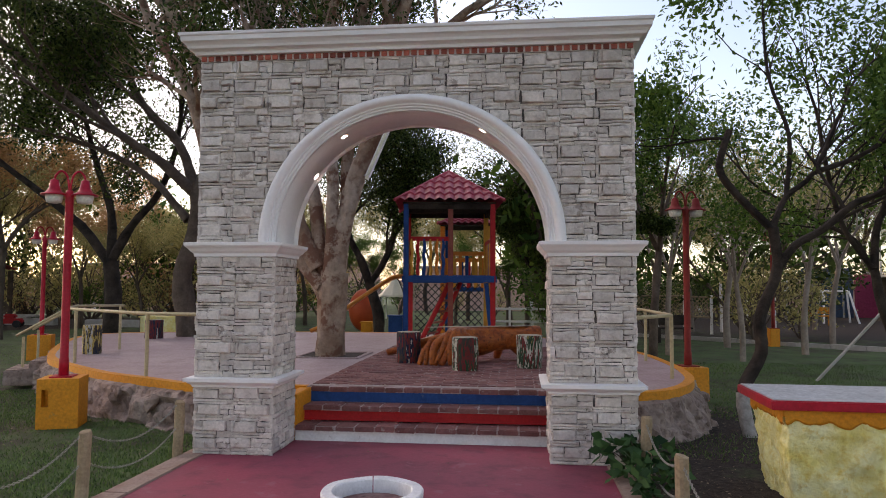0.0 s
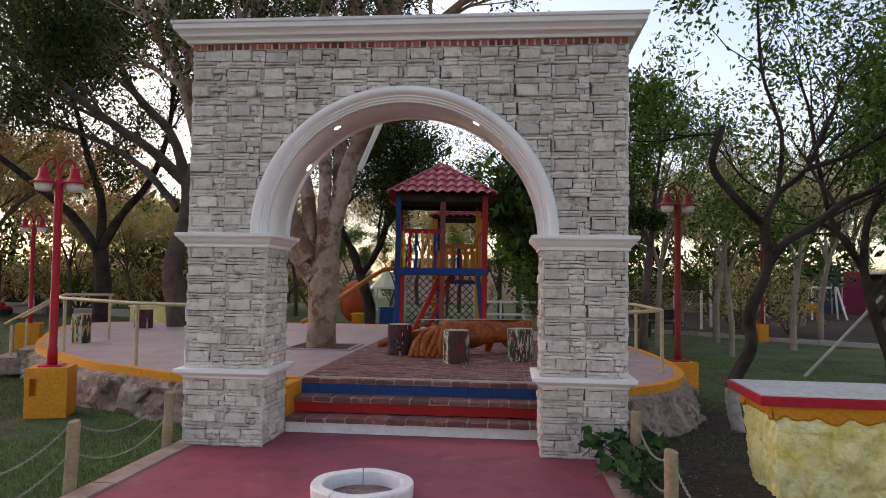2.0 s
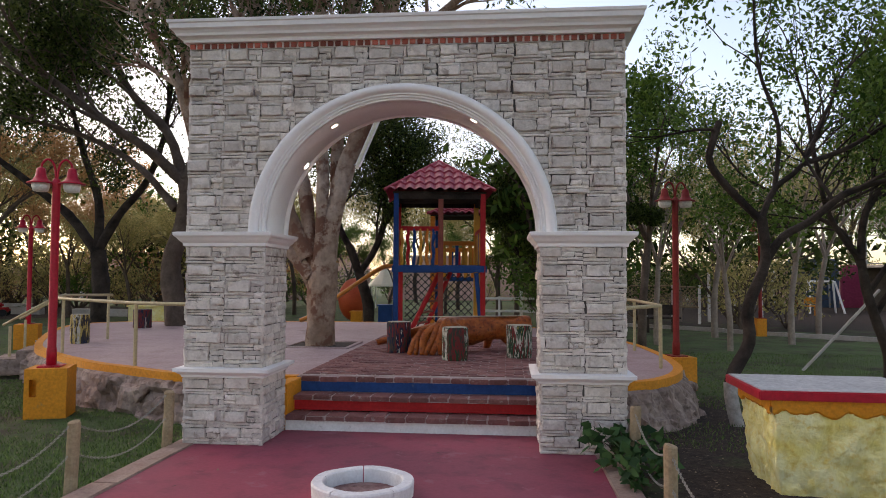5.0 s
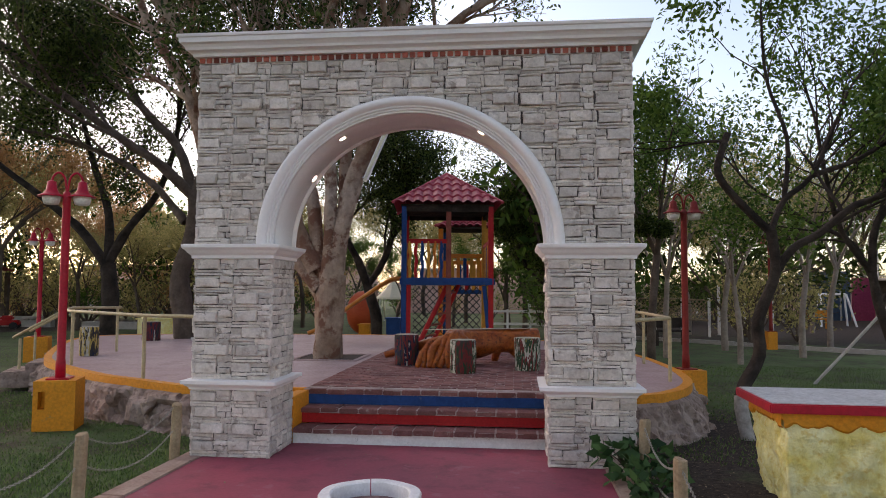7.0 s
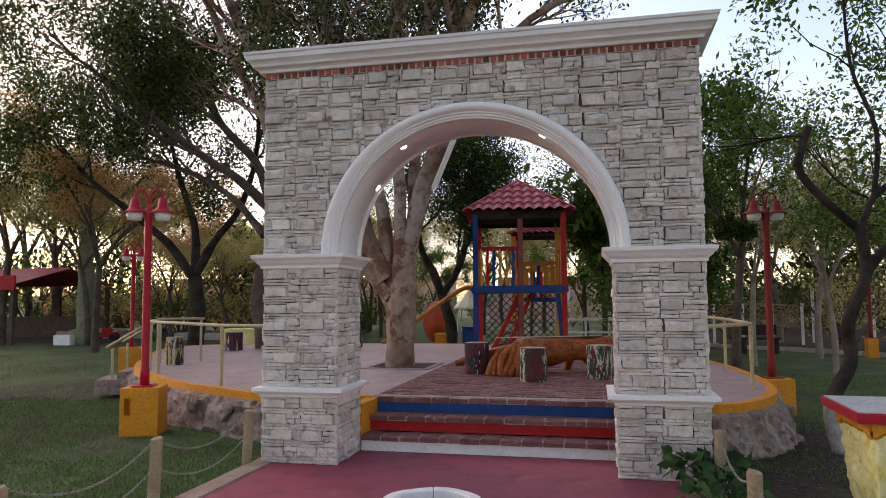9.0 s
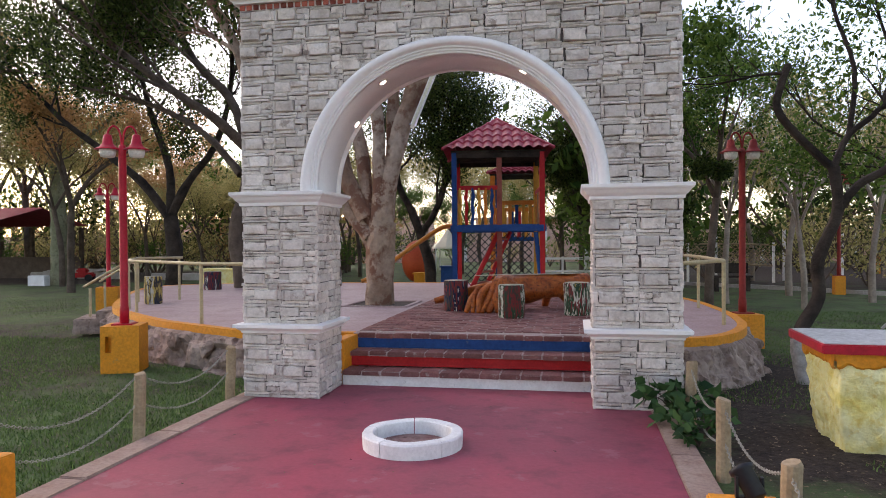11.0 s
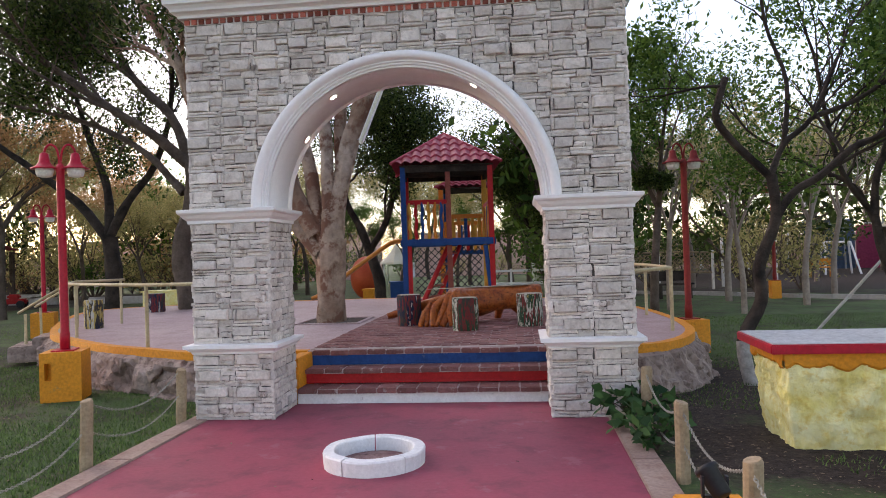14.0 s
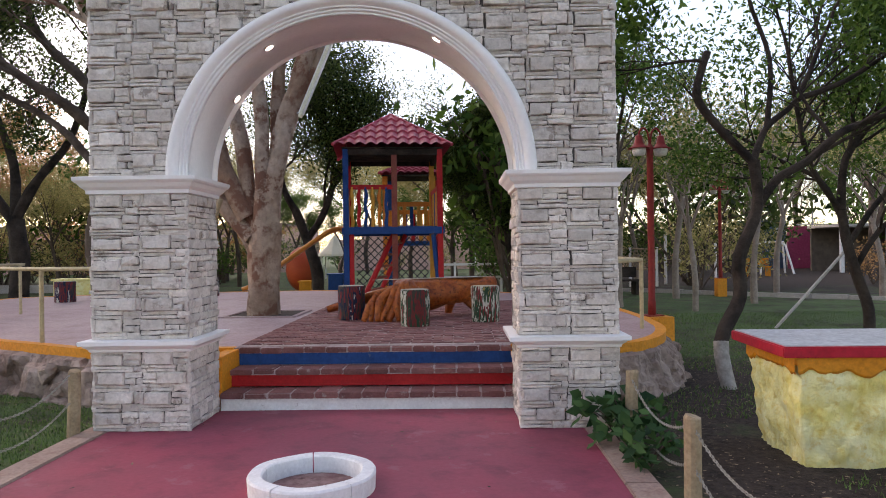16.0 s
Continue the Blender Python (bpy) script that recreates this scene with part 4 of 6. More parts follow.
# ---- railings on the terrace ----
def railing(line, posts, h=0.82, label="tan painted tubular handrail on the terrace edge"):
    r = thing("railing", label, "railing", group="terrace railings")
    bm = BM()
    tube(bm, line, 0.024, 8)
    part("handrail", bm, M_RAIL, r, smooth=True)
    for x, y, z in posts:
        bm = BM()
        tube(bm, [(x, y, z - 0.02), (x, y, z + h)], 0.024, 8)
        part("post", bm, M_RAIL, r)
        

RZ = PLAT + 0.82
railing([(-1.66, 1.48, RZ), (-2.25, 1.5, RZ), (-3.75, 1.88, RZ), (-5.7, 3.3, RZ), (-6.15, 3.75, RZ), (-6.9, 5.1, RZ), (-6.3, 5.65, RZ)], [(-1.7, 1.49, PLAT), (-2.3, 1.52, PLAT), (-3.75, 1.88, PLAT), (-5.7, 3.3, PLAT), (-6.15, 3.75, PLAT), (-6.9, 5.1, PLAT), (-6.35, 5.6, PLAT)], 0.82)
railing([(1.7, 1.5, RZ), (2.45, 1.68, RZ), (3.07, 2.6, RZ), (3.14, 4.85, RZ), (2.95, 7.0, RZ)], [(2.3, 1.62, PLAT), (3.07, 2.6, PLAT), (3.14, 4.85, PLAT), (2.95, 6.95, PLAT)], 0.82)
railing([(-6.5, 4.3, RZ), (-7.55, 4.45, RZ - 0.5)], [(-7.46, 4.5, -0.02)], 0.83)
railing([(-7.4, 5.9, RZ), (-8.5, 6.15, RZ - 0.5)], [(-8.4, 6.17, -0.02)], 0.83)
side_steps = thing("side_steps", "rough grey stone steps beside the terrace", "steps", kind="structure")
for k in range(2):
    bm = BM()
    box(bm, -0.34, 0.34, -0.5, 0.5, -0.1, 0.15, 0.02)
    roughen(bm, 0.03, 3, k)
    s = part("step", bm, M_ROCK, side_steps)
    s.matrix_basis = pose(-7.0 - 0.34 * k, 4.75 - 0.15 * k, 0.28 - 0.15 * k, 0, 0, 26)

# ---- tree pit ----
pit = thing("tree_pit", "square planting hole with dark earth in the terrace", "tree pit", (-2.1, 5.05, PLAT), kind="structure")
bm = BM()
box(bm, -0.5, 0.5, -0.5, 0.5, -0.01, 0.005)
part("earth", bm, M_SOIL, pit)
for a in range(4):
    bm = BM()
    box(bm, -0.58, 0.5, -0.58, -0.5, -0.01, 0.02, 0.004)
    e = part("edging", bm, M_PLAT, pit)
    e.matrix_basis = pose(0, 0, 0, 0, 0, 90 * a)

# ---- log stools ----
def stool(at, r, h, mats, turn, group, label):
    s = thing("log_stool", label, "stool", at, turn, group)
    n = 22
    bm = BM()
    zs = (0.0, 0.03, h * 0.2, h * 0.4, h * 0.6, h * 0.8, h - 0.02, h)
    cols = []
    for i in range(n):
        a = 2 * math.pi * i / n
        cols.append([bm.verts.new(((r * (1 + 0.07 * noise.noise(Vector((3 * math.cos(a), 3 * math.sin(a), z * 3 + at[0]))) + 0.03 * noise.noise(Vector((9 * math.cos(a), 9 * math.sin(a), at[1])))) * (0.96 if z in (0.0, h) else 1)) * math.cos(a), (r * (1 + 0.07 * noise.noise(Vector((3 * math.cos(a), 3 * math.sin(a), z * 3 + at[0])))) * (0.96 if z in (0.0, h) else 1)) * math.sin(a), z)) for z in zs])
    for i in range(n):
        c, d = cols[i], cols[(i + 1) % n]
        for k in range(len(zs) - 1):
            bm.faces.new((c[k], d[k], d[k + 1], c[k + 1]))
    part("painted_bark", bm, mats, s, smooth=True)
    bm = BM()
    lathe(bm, ((r * 0.95, h - 0.012), (r * 0.93, h + 0.002), (r * 0.5, h + 0.006), (0.01, h + 0.004)), 20)
    part("seat_top", bm, M_CUTWOOD, s, "grey cut wood top")
    bm = BM()
    lathe(bm, ((r * 0.94, 0.0), (r * 0.94, 0.006)), 20)
    part("foot", bm, M_CUTWOOD, s)
    return s


ST = "stools on the terrace"
SL = "log stool with flaking green, red, white and yellow paint"
stool((-0.62, 4.0, PLAT + 0.014), 0.19, 0.47, M_FLAKE_B, 40, ST, "log stool with flaking dark blue and red paint")
stool((0.33, 3.08, PLAT + 0.014), 0.185, 0.46, M_FLAKE_G, -35, ST, SL)
stool((1.24, 3.52, PLAT + 0.014), 0.19, 0.47, M_FLAKE_G, -60, ST, SL)
stool((-6.35, 4.75, PLAT), 0.155, 0.5, M_FLAKE_Y, 10, ST, "log stool with flaking dark blue and yellow paint")
stool((-7.2, 8.4, PLAT), 0.2, 0.42, M_FLAKE_B, 30, ST, SL)
stool((-6.6, 9.4, PLAT), 0.2, 0.42, M_FLAKE_G, 80, ST, SL)
stool((-4.7, 9.8, PLAT), 0.2, 0.42, M_FLAKE_B, 0, ST, SL)

# ---- varnished root bench ----
def root_bench():
    b = thing("root_bench", "varnished orange-brown tree-trunk bench with gnarled roots and flat top", "bench", (0, 0, PLAT + 0.014))
    bm = BM()
    line = catmull([(0.02, 4.02, 0.36), (0.2, 4.12, 0.35), (0.5, 4.3, 0.36), (1.0, 4.5, 0.38), (1.42, 4.7, 0.40)], 7)
    tube(bm, line, [0.12, 0.18, 0.22, 0.255, 0.25, 0.25, 0.24, 0.24, 0.235, 0.23, 0.225, 0.225, 0.22, 0.22, 0.215, 0.21, 0.21, 0.205, 0.2, 0.2, 0.2, 0.195, 0.19, 0.19, 0.19, 0.185, 0.18, 0.17, 0.1], 16, True, 0.5)
    for v in bm.verts:
        v.co.z = min(v.co.z, 0.55 + 0.004 * noise.noise(v.co * 5))
    part("trunk", bm, M_VARNISH, b, smooth=True)
    bm = BM()
    tube(bm, catmull([(-0.30, 3.9, 0.50), (0.3, 4.2, 0.532), (0.9, 4.42, 0.535), (1.3, 4.6, 0.52)], 5), [0.05, 0.07, 0.08, 0.085, 0.09, 0.09, 0.09, 0.09, 0.085, 0.085, 0.08, 0.08, 0.075, 0.07, 0.06, 0.045], 14, True, 0.3)
    for v in bm.verts:
        v.co.z = 0.55 + (v.co.z - 0.525) * 0.06
    part("top_board", bm, M_CUTWOOD, b, "pale flat sawn top", smooth=True)
    rg = random.Random(11)
    roots = [
        ([(-0.02, 4.02, 0.40), (-0.45, 4.2, 0.26), (-0.8, 4.3, 0.17), (-1.02, 4.3, 0.12)], 0.085, 0.045),
        ([(0.95, 4.5, 0.3), (1.05, 4.5, 0.16), (1.22, 4.48, 0.0)], 0.085, 0.045),
        ([(0.8, 4.6, 0.3), (0.75, 4.75, 0.15), (0.72, 4.8, 0.0)], 0.085, 0.05),
        ([(0.1, 4.2, 0.3), (0.05, 4.4, 0.15), (0.0, 4.5, 0.0)], 0.09, 0.06),
    ]
    for k in range(7):
        u = k / 6
        j = lambda a: rg.uniform(-a, a)
        roots.append(([(0.16 + 0.10 * u, 4.02 + j(0.03), 0.44 - 0.05 * abs(u - 0.5)), (-0.10 + 0.30 * u + j(0.03), 3.82 + j(0.03), 0.47 - 0.10 * (1 - u) + j(0.03)), (-0.30 + 0.46 * u + j(0.04), 3.68 + j(0.03), 0.26 + j(0.05)), (-0.40 + 0.52 * u + j(0.05), 3.60 + j(0.04), 0.0)], rg.uniform(0.07, 0.10), rg.uniform(0.03, 0.055)))
    for pts, r0, r1 in roots:
        bm = BM()
        q = catmull(pts, 5)
        tube(bm, q, [r0 + (r1 - r0) * k / (len(q) - 1) for k in range(len(q))], 10, True, 0.6)
        part("root", bm, M_VARNISH, b, smooth=True)


root_bench()


# ---- play tower ----
def tiled_roof(half, rise, ridges, courses_n, name_label, parent):
    """Hipped roof of four corrugated tile-patterned sheets."""
    for a in range(4):
        bm = BM()
        rows = []
        nx = ridges * 6
        for r in range(courses_n * 2 + 1):
            c, low = divmod(r, 2)
            v = min(1.0, (c + (0.96 if low else 0.0)) / courses_n)
            lift = 0.0 if low else 0.035
            row = []
            for i in range(nx + 1):
                x = (2 * i / nx - 1) * half
                lim = half * (1 - v)
                xx = max(-lim, min(lim, x))
                w = 0.052 * (0.5 + 0.5 * math.cos(2 * math.pi * xx / (2 * half) * ridges)) ** 0.7
                row.append(bm.verts.new((xx, -half * (1 - v), rise * v + w + lift * (v < 0.98))))
            rows.append(row)
        for p, q in zip(rows, rows[1:]):
            for i in range(nx):
                bm.faces.new((p[i], p[i + 1], q[i + 1], q[i]))
        bmesh.ops.remove_doubles(bm, verts=bm.verts, dist=0.0005)
        sheet = part("roof_sheet", bm, M_ROOF, parent, name_label)
        sheet.matrix_basis = pose(0, 0, 0, 0, 0, 90 * a)
        bm = BM()
        tube(bm, [(-half, -half, 0.035), (0, 0, rise + 0.035)], 0.035, 8)
        hip = part("hip_cap", bm, M_ROOF, parent)
        hip.matrix_basis = pose(0, 0, 0, 0, 0, 90 * a)


M_ROOF = surf("red_roof_sheet", (0.33, 0.03, 0.05), (0.40, 0.05, 0.07), 3, 0.4, 0.1, 30)
M_ORANGE = surf("orange_play_paint", (0.60, 0.17, 0.02), (0.66, 0.22, 0.03), 4, 0.4, 0.1, 30)
M_SLIDE = surf("worn_orange_plastic", (0.44, 0.15, 0.022), (0.52, 0.20, 0.04), 3, 0.45, 0.1)
M_DOME = surf("red_orange_plastic", (0.48, 0.065, 0.02), (0.55, 0.09, 0.03), 2, 0.45, 0.05)
M_PLANKBR = surf("brown_red_wood", (0.22, 0.05, 0.035), (0.28, 0.075, 0.05), 5, 0.6, 0.3)
TX, TY = -0.49, 8.94


def play_tower():
    t = thing("play_tower", "wooden play tower with red tiled roof, blue deck and painted pickets", "playground tower", (TX, TY, PLAT), 7)
    w = 0.93
    for (x, y), m in zip(((-w, -w), (w, -w), (w, w), (-w, w)), (M_BLUE, M_RED, M_WOODY, M_RED)):
        bm = BM()
        box(bm, x - 0.055, x + 0.055, y - 0.055, y + 0.055, -0.02, 2.98, 0.008)
        part("post", bm, m, t)
    bm = BM()
    box(bm, -w + 0.06, -w + 0.15, -w - 0.04, -w + 0.04, 0, 1.3, 0.006)
    part("ladder_post", bm, M_RED, t)
    for s, (x0, x1, y0, y1) in enumerate(((-w - 0.03, w + 0.03, -w - 0.09, -w - 0.04), (-w - 0.03, w + 0.03, w + 0.04, w + 0.09), (-w - 0.09, -w - 0.04, -w, w), (w + 0.04, w + 0.09, -w, w))):
        bm = BM()
        box(bm, x0, x1, y0, y1, 1.29, 1.43, 0.006)
        part("deck_beam", bm, M_BLUE, t)
    for k in range(9):
        bm = BM()
        x = -w + 0.1 + k * 0.205
        box(bm, x, x + 0.19, -w, w, 1.40, 1.445, 0.004)
        part("deck_plank", bm, M_BLUE, t)
    for z in (2.22,):
        bm = BM()
        box(bm, -w, 0.0, -w - 0.03, -w + 0.03, z - 0.04, z + 0.05, 0.006)
        part("rail", bm, M_RED, t)
        bm = BM()
        box(bm, -w - 0.03, -w + 0.03, -w, w, z - 0.04, z + 0.05, 0.006)
        part("rail", bm, M_RED, t)
        bm = BM()
        box(bm, w - 0.03, w + 0.03, -w, w, z - 0.04, z + 0.05, 0.006)
        part("rail", bm, M_RED, t)
    bm = BM()
    box(bm, -0.03, 0.08, -w - 0.03, -w + 0.05, -0.02, 2.9, 0.006)
    part("middle_post", bm, M_PLANKBR, t)
    cols = (M_WOODY, M_RED, M_BLUE, M_WOODY, M_ORANGE, M_BLUE, M_WOODY)
    for k in range(6):
        x = -w + 0.12 + k * 0.135
        bm = BM()
        n = 9
        pts = [(x + 0.012 * math.sin(k * 2 + j * 1.4), -w, 1.44 + 0.78 * j / n) for j in range(n + 1)]
        tube(bm, pts, [0.036 + 0.007 * math.sin(j * 2.1) for j in range(n + 1)], 8)
        part("picket", bm, cols[k], t)
    for k in range(8):
        for s in (-1, 1):
            bm = BM()
            y = -w + 0.2 + k * 0.21
            box(bm, s * w - 0.02, s * w + 0.02, y - 0.04, y + 0.04, 1.44, 2.2, 0.004)
            part("picket", bm, cols[(k + (s > 0)) % 7], t)
    # back rail, lower, with pickets
    bm = BM()
    box(bm, 0.05, w, w - 0.03, w + 0.03, 1.95, 2.05, 0.006)
    part("rail", bm, M_ORANGE, t)
    for k in range(5):
        bm = BM()
        x = 0.15 + k * 0.16
        box(bm, x - 0.04, x + 0.04, w - 0.02, w + 0.02, 1.44, 1.97, 0.004)
        part("picket", bm, cols[(k + 3) % 7], t)
    bm = BM()
    tube(bm, [(-0.62, -w + 0.1, 0.0), (0.02, -w + 0.35, 1.3)], 0.055, 6)
    part("ladder_rail", bm, M_RED, t)
    bm = BM()
    tube(bm, [(-0.3, 0.2, 0.0), (0.3, 0.45, 1.3)], 0.05, 6)
    part("ladder_rail", bm, M_RED, t)
    for k in range(5):
        f = (k + 0.7) / 5.4
        bm = BM()
        tube(bm, [(-0.62 + 0.64 * f, -w + 0.1 + 0.25 * f, 1.3 * f), (-0.3 + 0.6 * f, 0.2 + 0.25 * f, 1.3 * f)], 0.025, 6)
        part("rung", bm, M_PLANKBR, t)
    bm = BM()
    tube(bm, [(w - 0.14, -w, 1.28), (w - 0.02, -w, 0.0)], 0.05, 6)
    part("brace", bm, M_BLUE, t)
    # dark netting under the deck, diamond mesh
    bm = BM()
    x0, x1, z0, z1, step = -w + 0.16, w - 0.12, 0.02, 1.27, 0.17
    c = x0 - (z1 - z0)
    while c < x1:
        for s in (1, -1):
            a = [(c, z0), (c + (z1 - z0), z1)] if s > 0 else [(c + (z1 - z0), z0), (c, z1)]
            (ax, az), (bx, bz) = a
            lo, hi = max(x0, min(ax, bx)), min(x1, max(ax, bx))
            if hi - lo > 0.03:
                f = lambda x: az + (bz - az) * (x - ax) / (bx - ax)
                m = 6
                pts = [(lo + (hi - lo) * k / m, w - 0.3 + 0.01 * math.sin(k), f(lo + (hi - lo) * k / m)) for k in range(m + 1)]
                tube(bm, pts, 0.011, 4)
        c += step
    part("net", bm, M_BLACK, t, "dark diamond rope netting")
    # beams and boards take near-black bark to paint the shade below the eave
    for (x0, x1, y0, y1) in ((-w - 0.05, w + 0.05, -w - 0.05, -w + 0.03), (-w - 0.05, w + 0.05, w - 0.03, w + 0.05), (-w - 0.05, -w + 0.03, -w, w), (w - 0.03, w + 0.05, -w, w)):
        bm = BM()
        box(bm, x0, x1, y0, y1, 2.86, 2.98)
        part("roof_beam", bm, M_BARKD, t)
    bm = BM()
    box(bm, -w, w, -w, w, 2.95, 2.99)
    part("roof_board", bm, M_BARKD, t, "underside of the roof, eave shade put into its dark colour")
    roof = part("roof_frame", box(BM(), -1.0, 1.0, -1.0, 1.0, 2.985, 3.015), M_BARKD, t)
    cone = new("roof")
    cone.parent = t
    cone.matrix_basis = pose(0, 0, 3.0)
    tiled_roof(1.17, 0.80, 11, 5, "red corrugated tile-pattern roof sheet", cone)
    # slide on the far side
    bm = BM()
    path = catmull([(-w - 0.05, -0.15, 1.43), (-1.25, -0.15, 1.40), (-1.7, -0.15, 1.12), (-2.3, -0.15, 0.70), (-2.8, -0.15, 0.34), (-3.05, -0.15, 0.22)], 6)
    for s in (-0.22, 0.22):
        tube(bm, [(x, y + s, z) for x, y, z in path], 0.04, 8)
    a = [[bm.verts.new((x, y + s, z - 0.02 - 0.04 * (1 - abs(s) / 0.22))) for x, y, z in path] for s in (-0.22, -0.12, 0.0, 0.12, 0.22)]
    for p, q in zip(a, a[1:]):
        for k in range(len(path) - 1):
            bm.faces.new((p[k], p[k + 1], q[k + 1], q[k]))
    part("slide", bm, M_SLIDE, t, "orange slide chute", smooth=True)
    return t


play_tower()


def back_tower():
    t = thing("small_play_tower", "smaller play tower with a red roof and yellow posts", "playground tower", (-0.30, 12.2, 0.39))
    w = 0.6
    for (x, y), m in zip(((-w, -w), (w, -w), (w, w), (-w, w)), (M_ORANGE, M_WOODY, M_RED, M_BLUE)):
        bm = BM()
        box(bm, x - 0.06, x + 0.06, y - 0.06, y + 0.06, -0.42, 2.95, 0.008)
        part("post", bm, m, t)
    bm = BM()
    box(bm, -w, w, -w, w, 1.2, 1.32, 0.006)
    part("deck", bm, M_BLUE, t)
    for k in range(6):
        bm = BM()
        x = -w + 0.12 + k * 0.19
        box(bm, x - 0.05, x + 0.05, -w - 0.03, -w + 0.02, 1.3, 2.0, 0.004)
        part("picket", bm, (M_ORANGE, M_WOODY, M_BLUE, M_RED, M_WOODY, M_ORANGE)[k], t)
    bm = BM()
    box(bm, -w, w, -w - 0.05, -w + 0.03, 1.98, 2.08, 0.005)
    part("rail", bm, M_ORANGE, t)
    # near-black board paints the shade under this roof too
    bm = BM()
    box(bm, -w - 0.06, w + 0.06, -w - 0.06, w + 0.06, 2.93, 2.97)
    part("roof_board", bm, M_BARKD, t)
    cone = new("roof")
    cone.parent = t
    cone.matrix_basis = pose(0, 0, 2.97)
    tiled_roof(0.74, 0.36, 8, 4, "red corrugated tile-pattern roof sheet", cone)


back_tower()

# ---- planter with rough yellow sides ----
def planter():
    p = thing("stone_planter", "rough yellow painted stone plinth with orange band and red-edged white slab", "plinth", (3.74, -0.60, 0), -2)
    bm = BM()
    nx, nz = 56, 24
    hx, hy = 0.57, 0.43
    loop = [(-hx + 2 * hx * i / nx, -hy) for i in range(nx)] + [(hx, -hy + 2 * hy * i / nx) for i in range(nx)] + [(hx - 2 * hx * i / nx, hy) for i in range(nx)] + [(-hx, hy - 2 * hy * i / nx) for i in range(nx)]
    rows = []
    for j in range(nz + 1):
        z = -0.1 + 0.78 * j / nz
        row = []
        for x, y in loop:
            o = Vector((x, y, 0)).normalized()
            q = Vector((x, y, z))
            taper = 1.0 - 0.09 * (1 - z / 0.68)
            d = 0.045 * noise.noise(q * 4.5) + 0.045 * abs(noise.noise(q * 10)) + 0.03 * abs(noise.noise(q * 21)) - 0.03
            row.append(bm.verts.new(Vector((x * taper, y * taper, z)) + o * d))
        rows.append(row)
    m = len(loop)
    for a, b in zip(rows, rows[1:]):
        for i in range(m):
            bm.faces.new((a[i], a[(i + 1) % m], b[(i + 1) % m], b[i]))
    part("rough_sides", bm, M_LEMON, p, "lumpy pale yellow painted stone sides", smooth=True)
    bm = BM()
    box(bm, -hx - 0.01, hx + 0.01, -hy - 0.01, hy + 0.01, 0.67, 0.73, 0.006)
    part("painted_band", bm, M_YELLOW, p, "orange painted band")
    # ragged lower edge of the orange band
    rg = random.Random(2)
    bm = BM()
    for side in range(4):
        L = hx if side % 2 == 0 else hy
        D = hy if side % 2 == 0 else hx
        xs = [-L + 2 * L * i / 36 for i in range(37)]
        top = [bm.verts.new(Matrix.Rotation(side * math.pi / 2, 3, "Z") @ Vector((x, -D - 0.014, 0.69))) for x in xs]
        low = [bm.verts.new(Matrix.Rotation(side * math.pi / 2, 3, "Z") @ Vector((x, -D - 0.016, 0.665 - 0.09 * abs(noise.noise(Vector((x * 4, side, 0)))) - 0.02 * rg.random()))) for x in xs]
        back = [bm.verts.new(v.co * 0.97) for v in low]
        for i in range(36):
            bm.faces.new((low[i], low[i + 1], top[i + 1], top[i]))
            bm.faces.new((back[i], back[i + 1], low[i + 1], low[i]))
    part("ragged_paint_edge", bm, M_YELLOW, p)
    bm = BM()
    box(bm, -hx - 0.11, hx + 0.11, -hy - 0.06, hy + 0.06, 0.73, 0.805, 0.008)
    part("slab", bm, M_LAMPRED, p, "red painted slab edge")
    bm = BM()
    box(bm, -hx - 0.09, hx + 0.09, -hy - 0.04, hy + 0.04, 0.80, 0.811, 0.003)
    part("slab_top", bm, M_SLABTOP, p, "dusty pale grey slab top")


M_SLABTOP = surf("dusty_slab", (0.52, 0.52, 0.50), (0.44, 0.44, 0.42), 3, 0.8, 0.2, 30, c3=(0.36, 0.35, 0.33))
planter()

# ---- shrub at the foot of the right pier ----
def shrub(at, seed, n, r, h, size):
    rng = random.Random(seed)
    s = thing("shrub", "low shrub with broad glossy green leaves beside the path", "shrub", at)
    bm = BM()
    tips = []
    for k in range(n):
        a = rng.uniform(0, 2 * math.pi)
        rr = r * rng.uniform(0.3, 1)
        end = Vector((rr * math.cos(a), rr * math.sin(a), h * rng.uniform(0.3, 1)))
        pts = catmull([(0, 0, -0.03), tuple(end * 0.5 + Vector((0, 0, h * 0.2))), tuple(end)], 4)
        tube(bm, pts, [0.008 - 0.0005 * i for i in range(len(pts))], 4)
        tips += pts[4:]
    part("branchwork", bm, M_BARKM, s)
    nr = np.random.default_rng(seed)
    c = np.repeat(np.array(tips), 4, axis=0)
    crown = new("foliage", leaf_mesh("foliage", c, size, M_LEAF_SHRUB, nr, 0.03, 0.5, 0.62))
    crown.parent = s


shrub((2.12, -0.42, 0), 3, 11, 0.40, 0.34, 0.12)
shrub((2.16, -1.0, 0), 5, 7, 0.24, 0.22, 0.10)


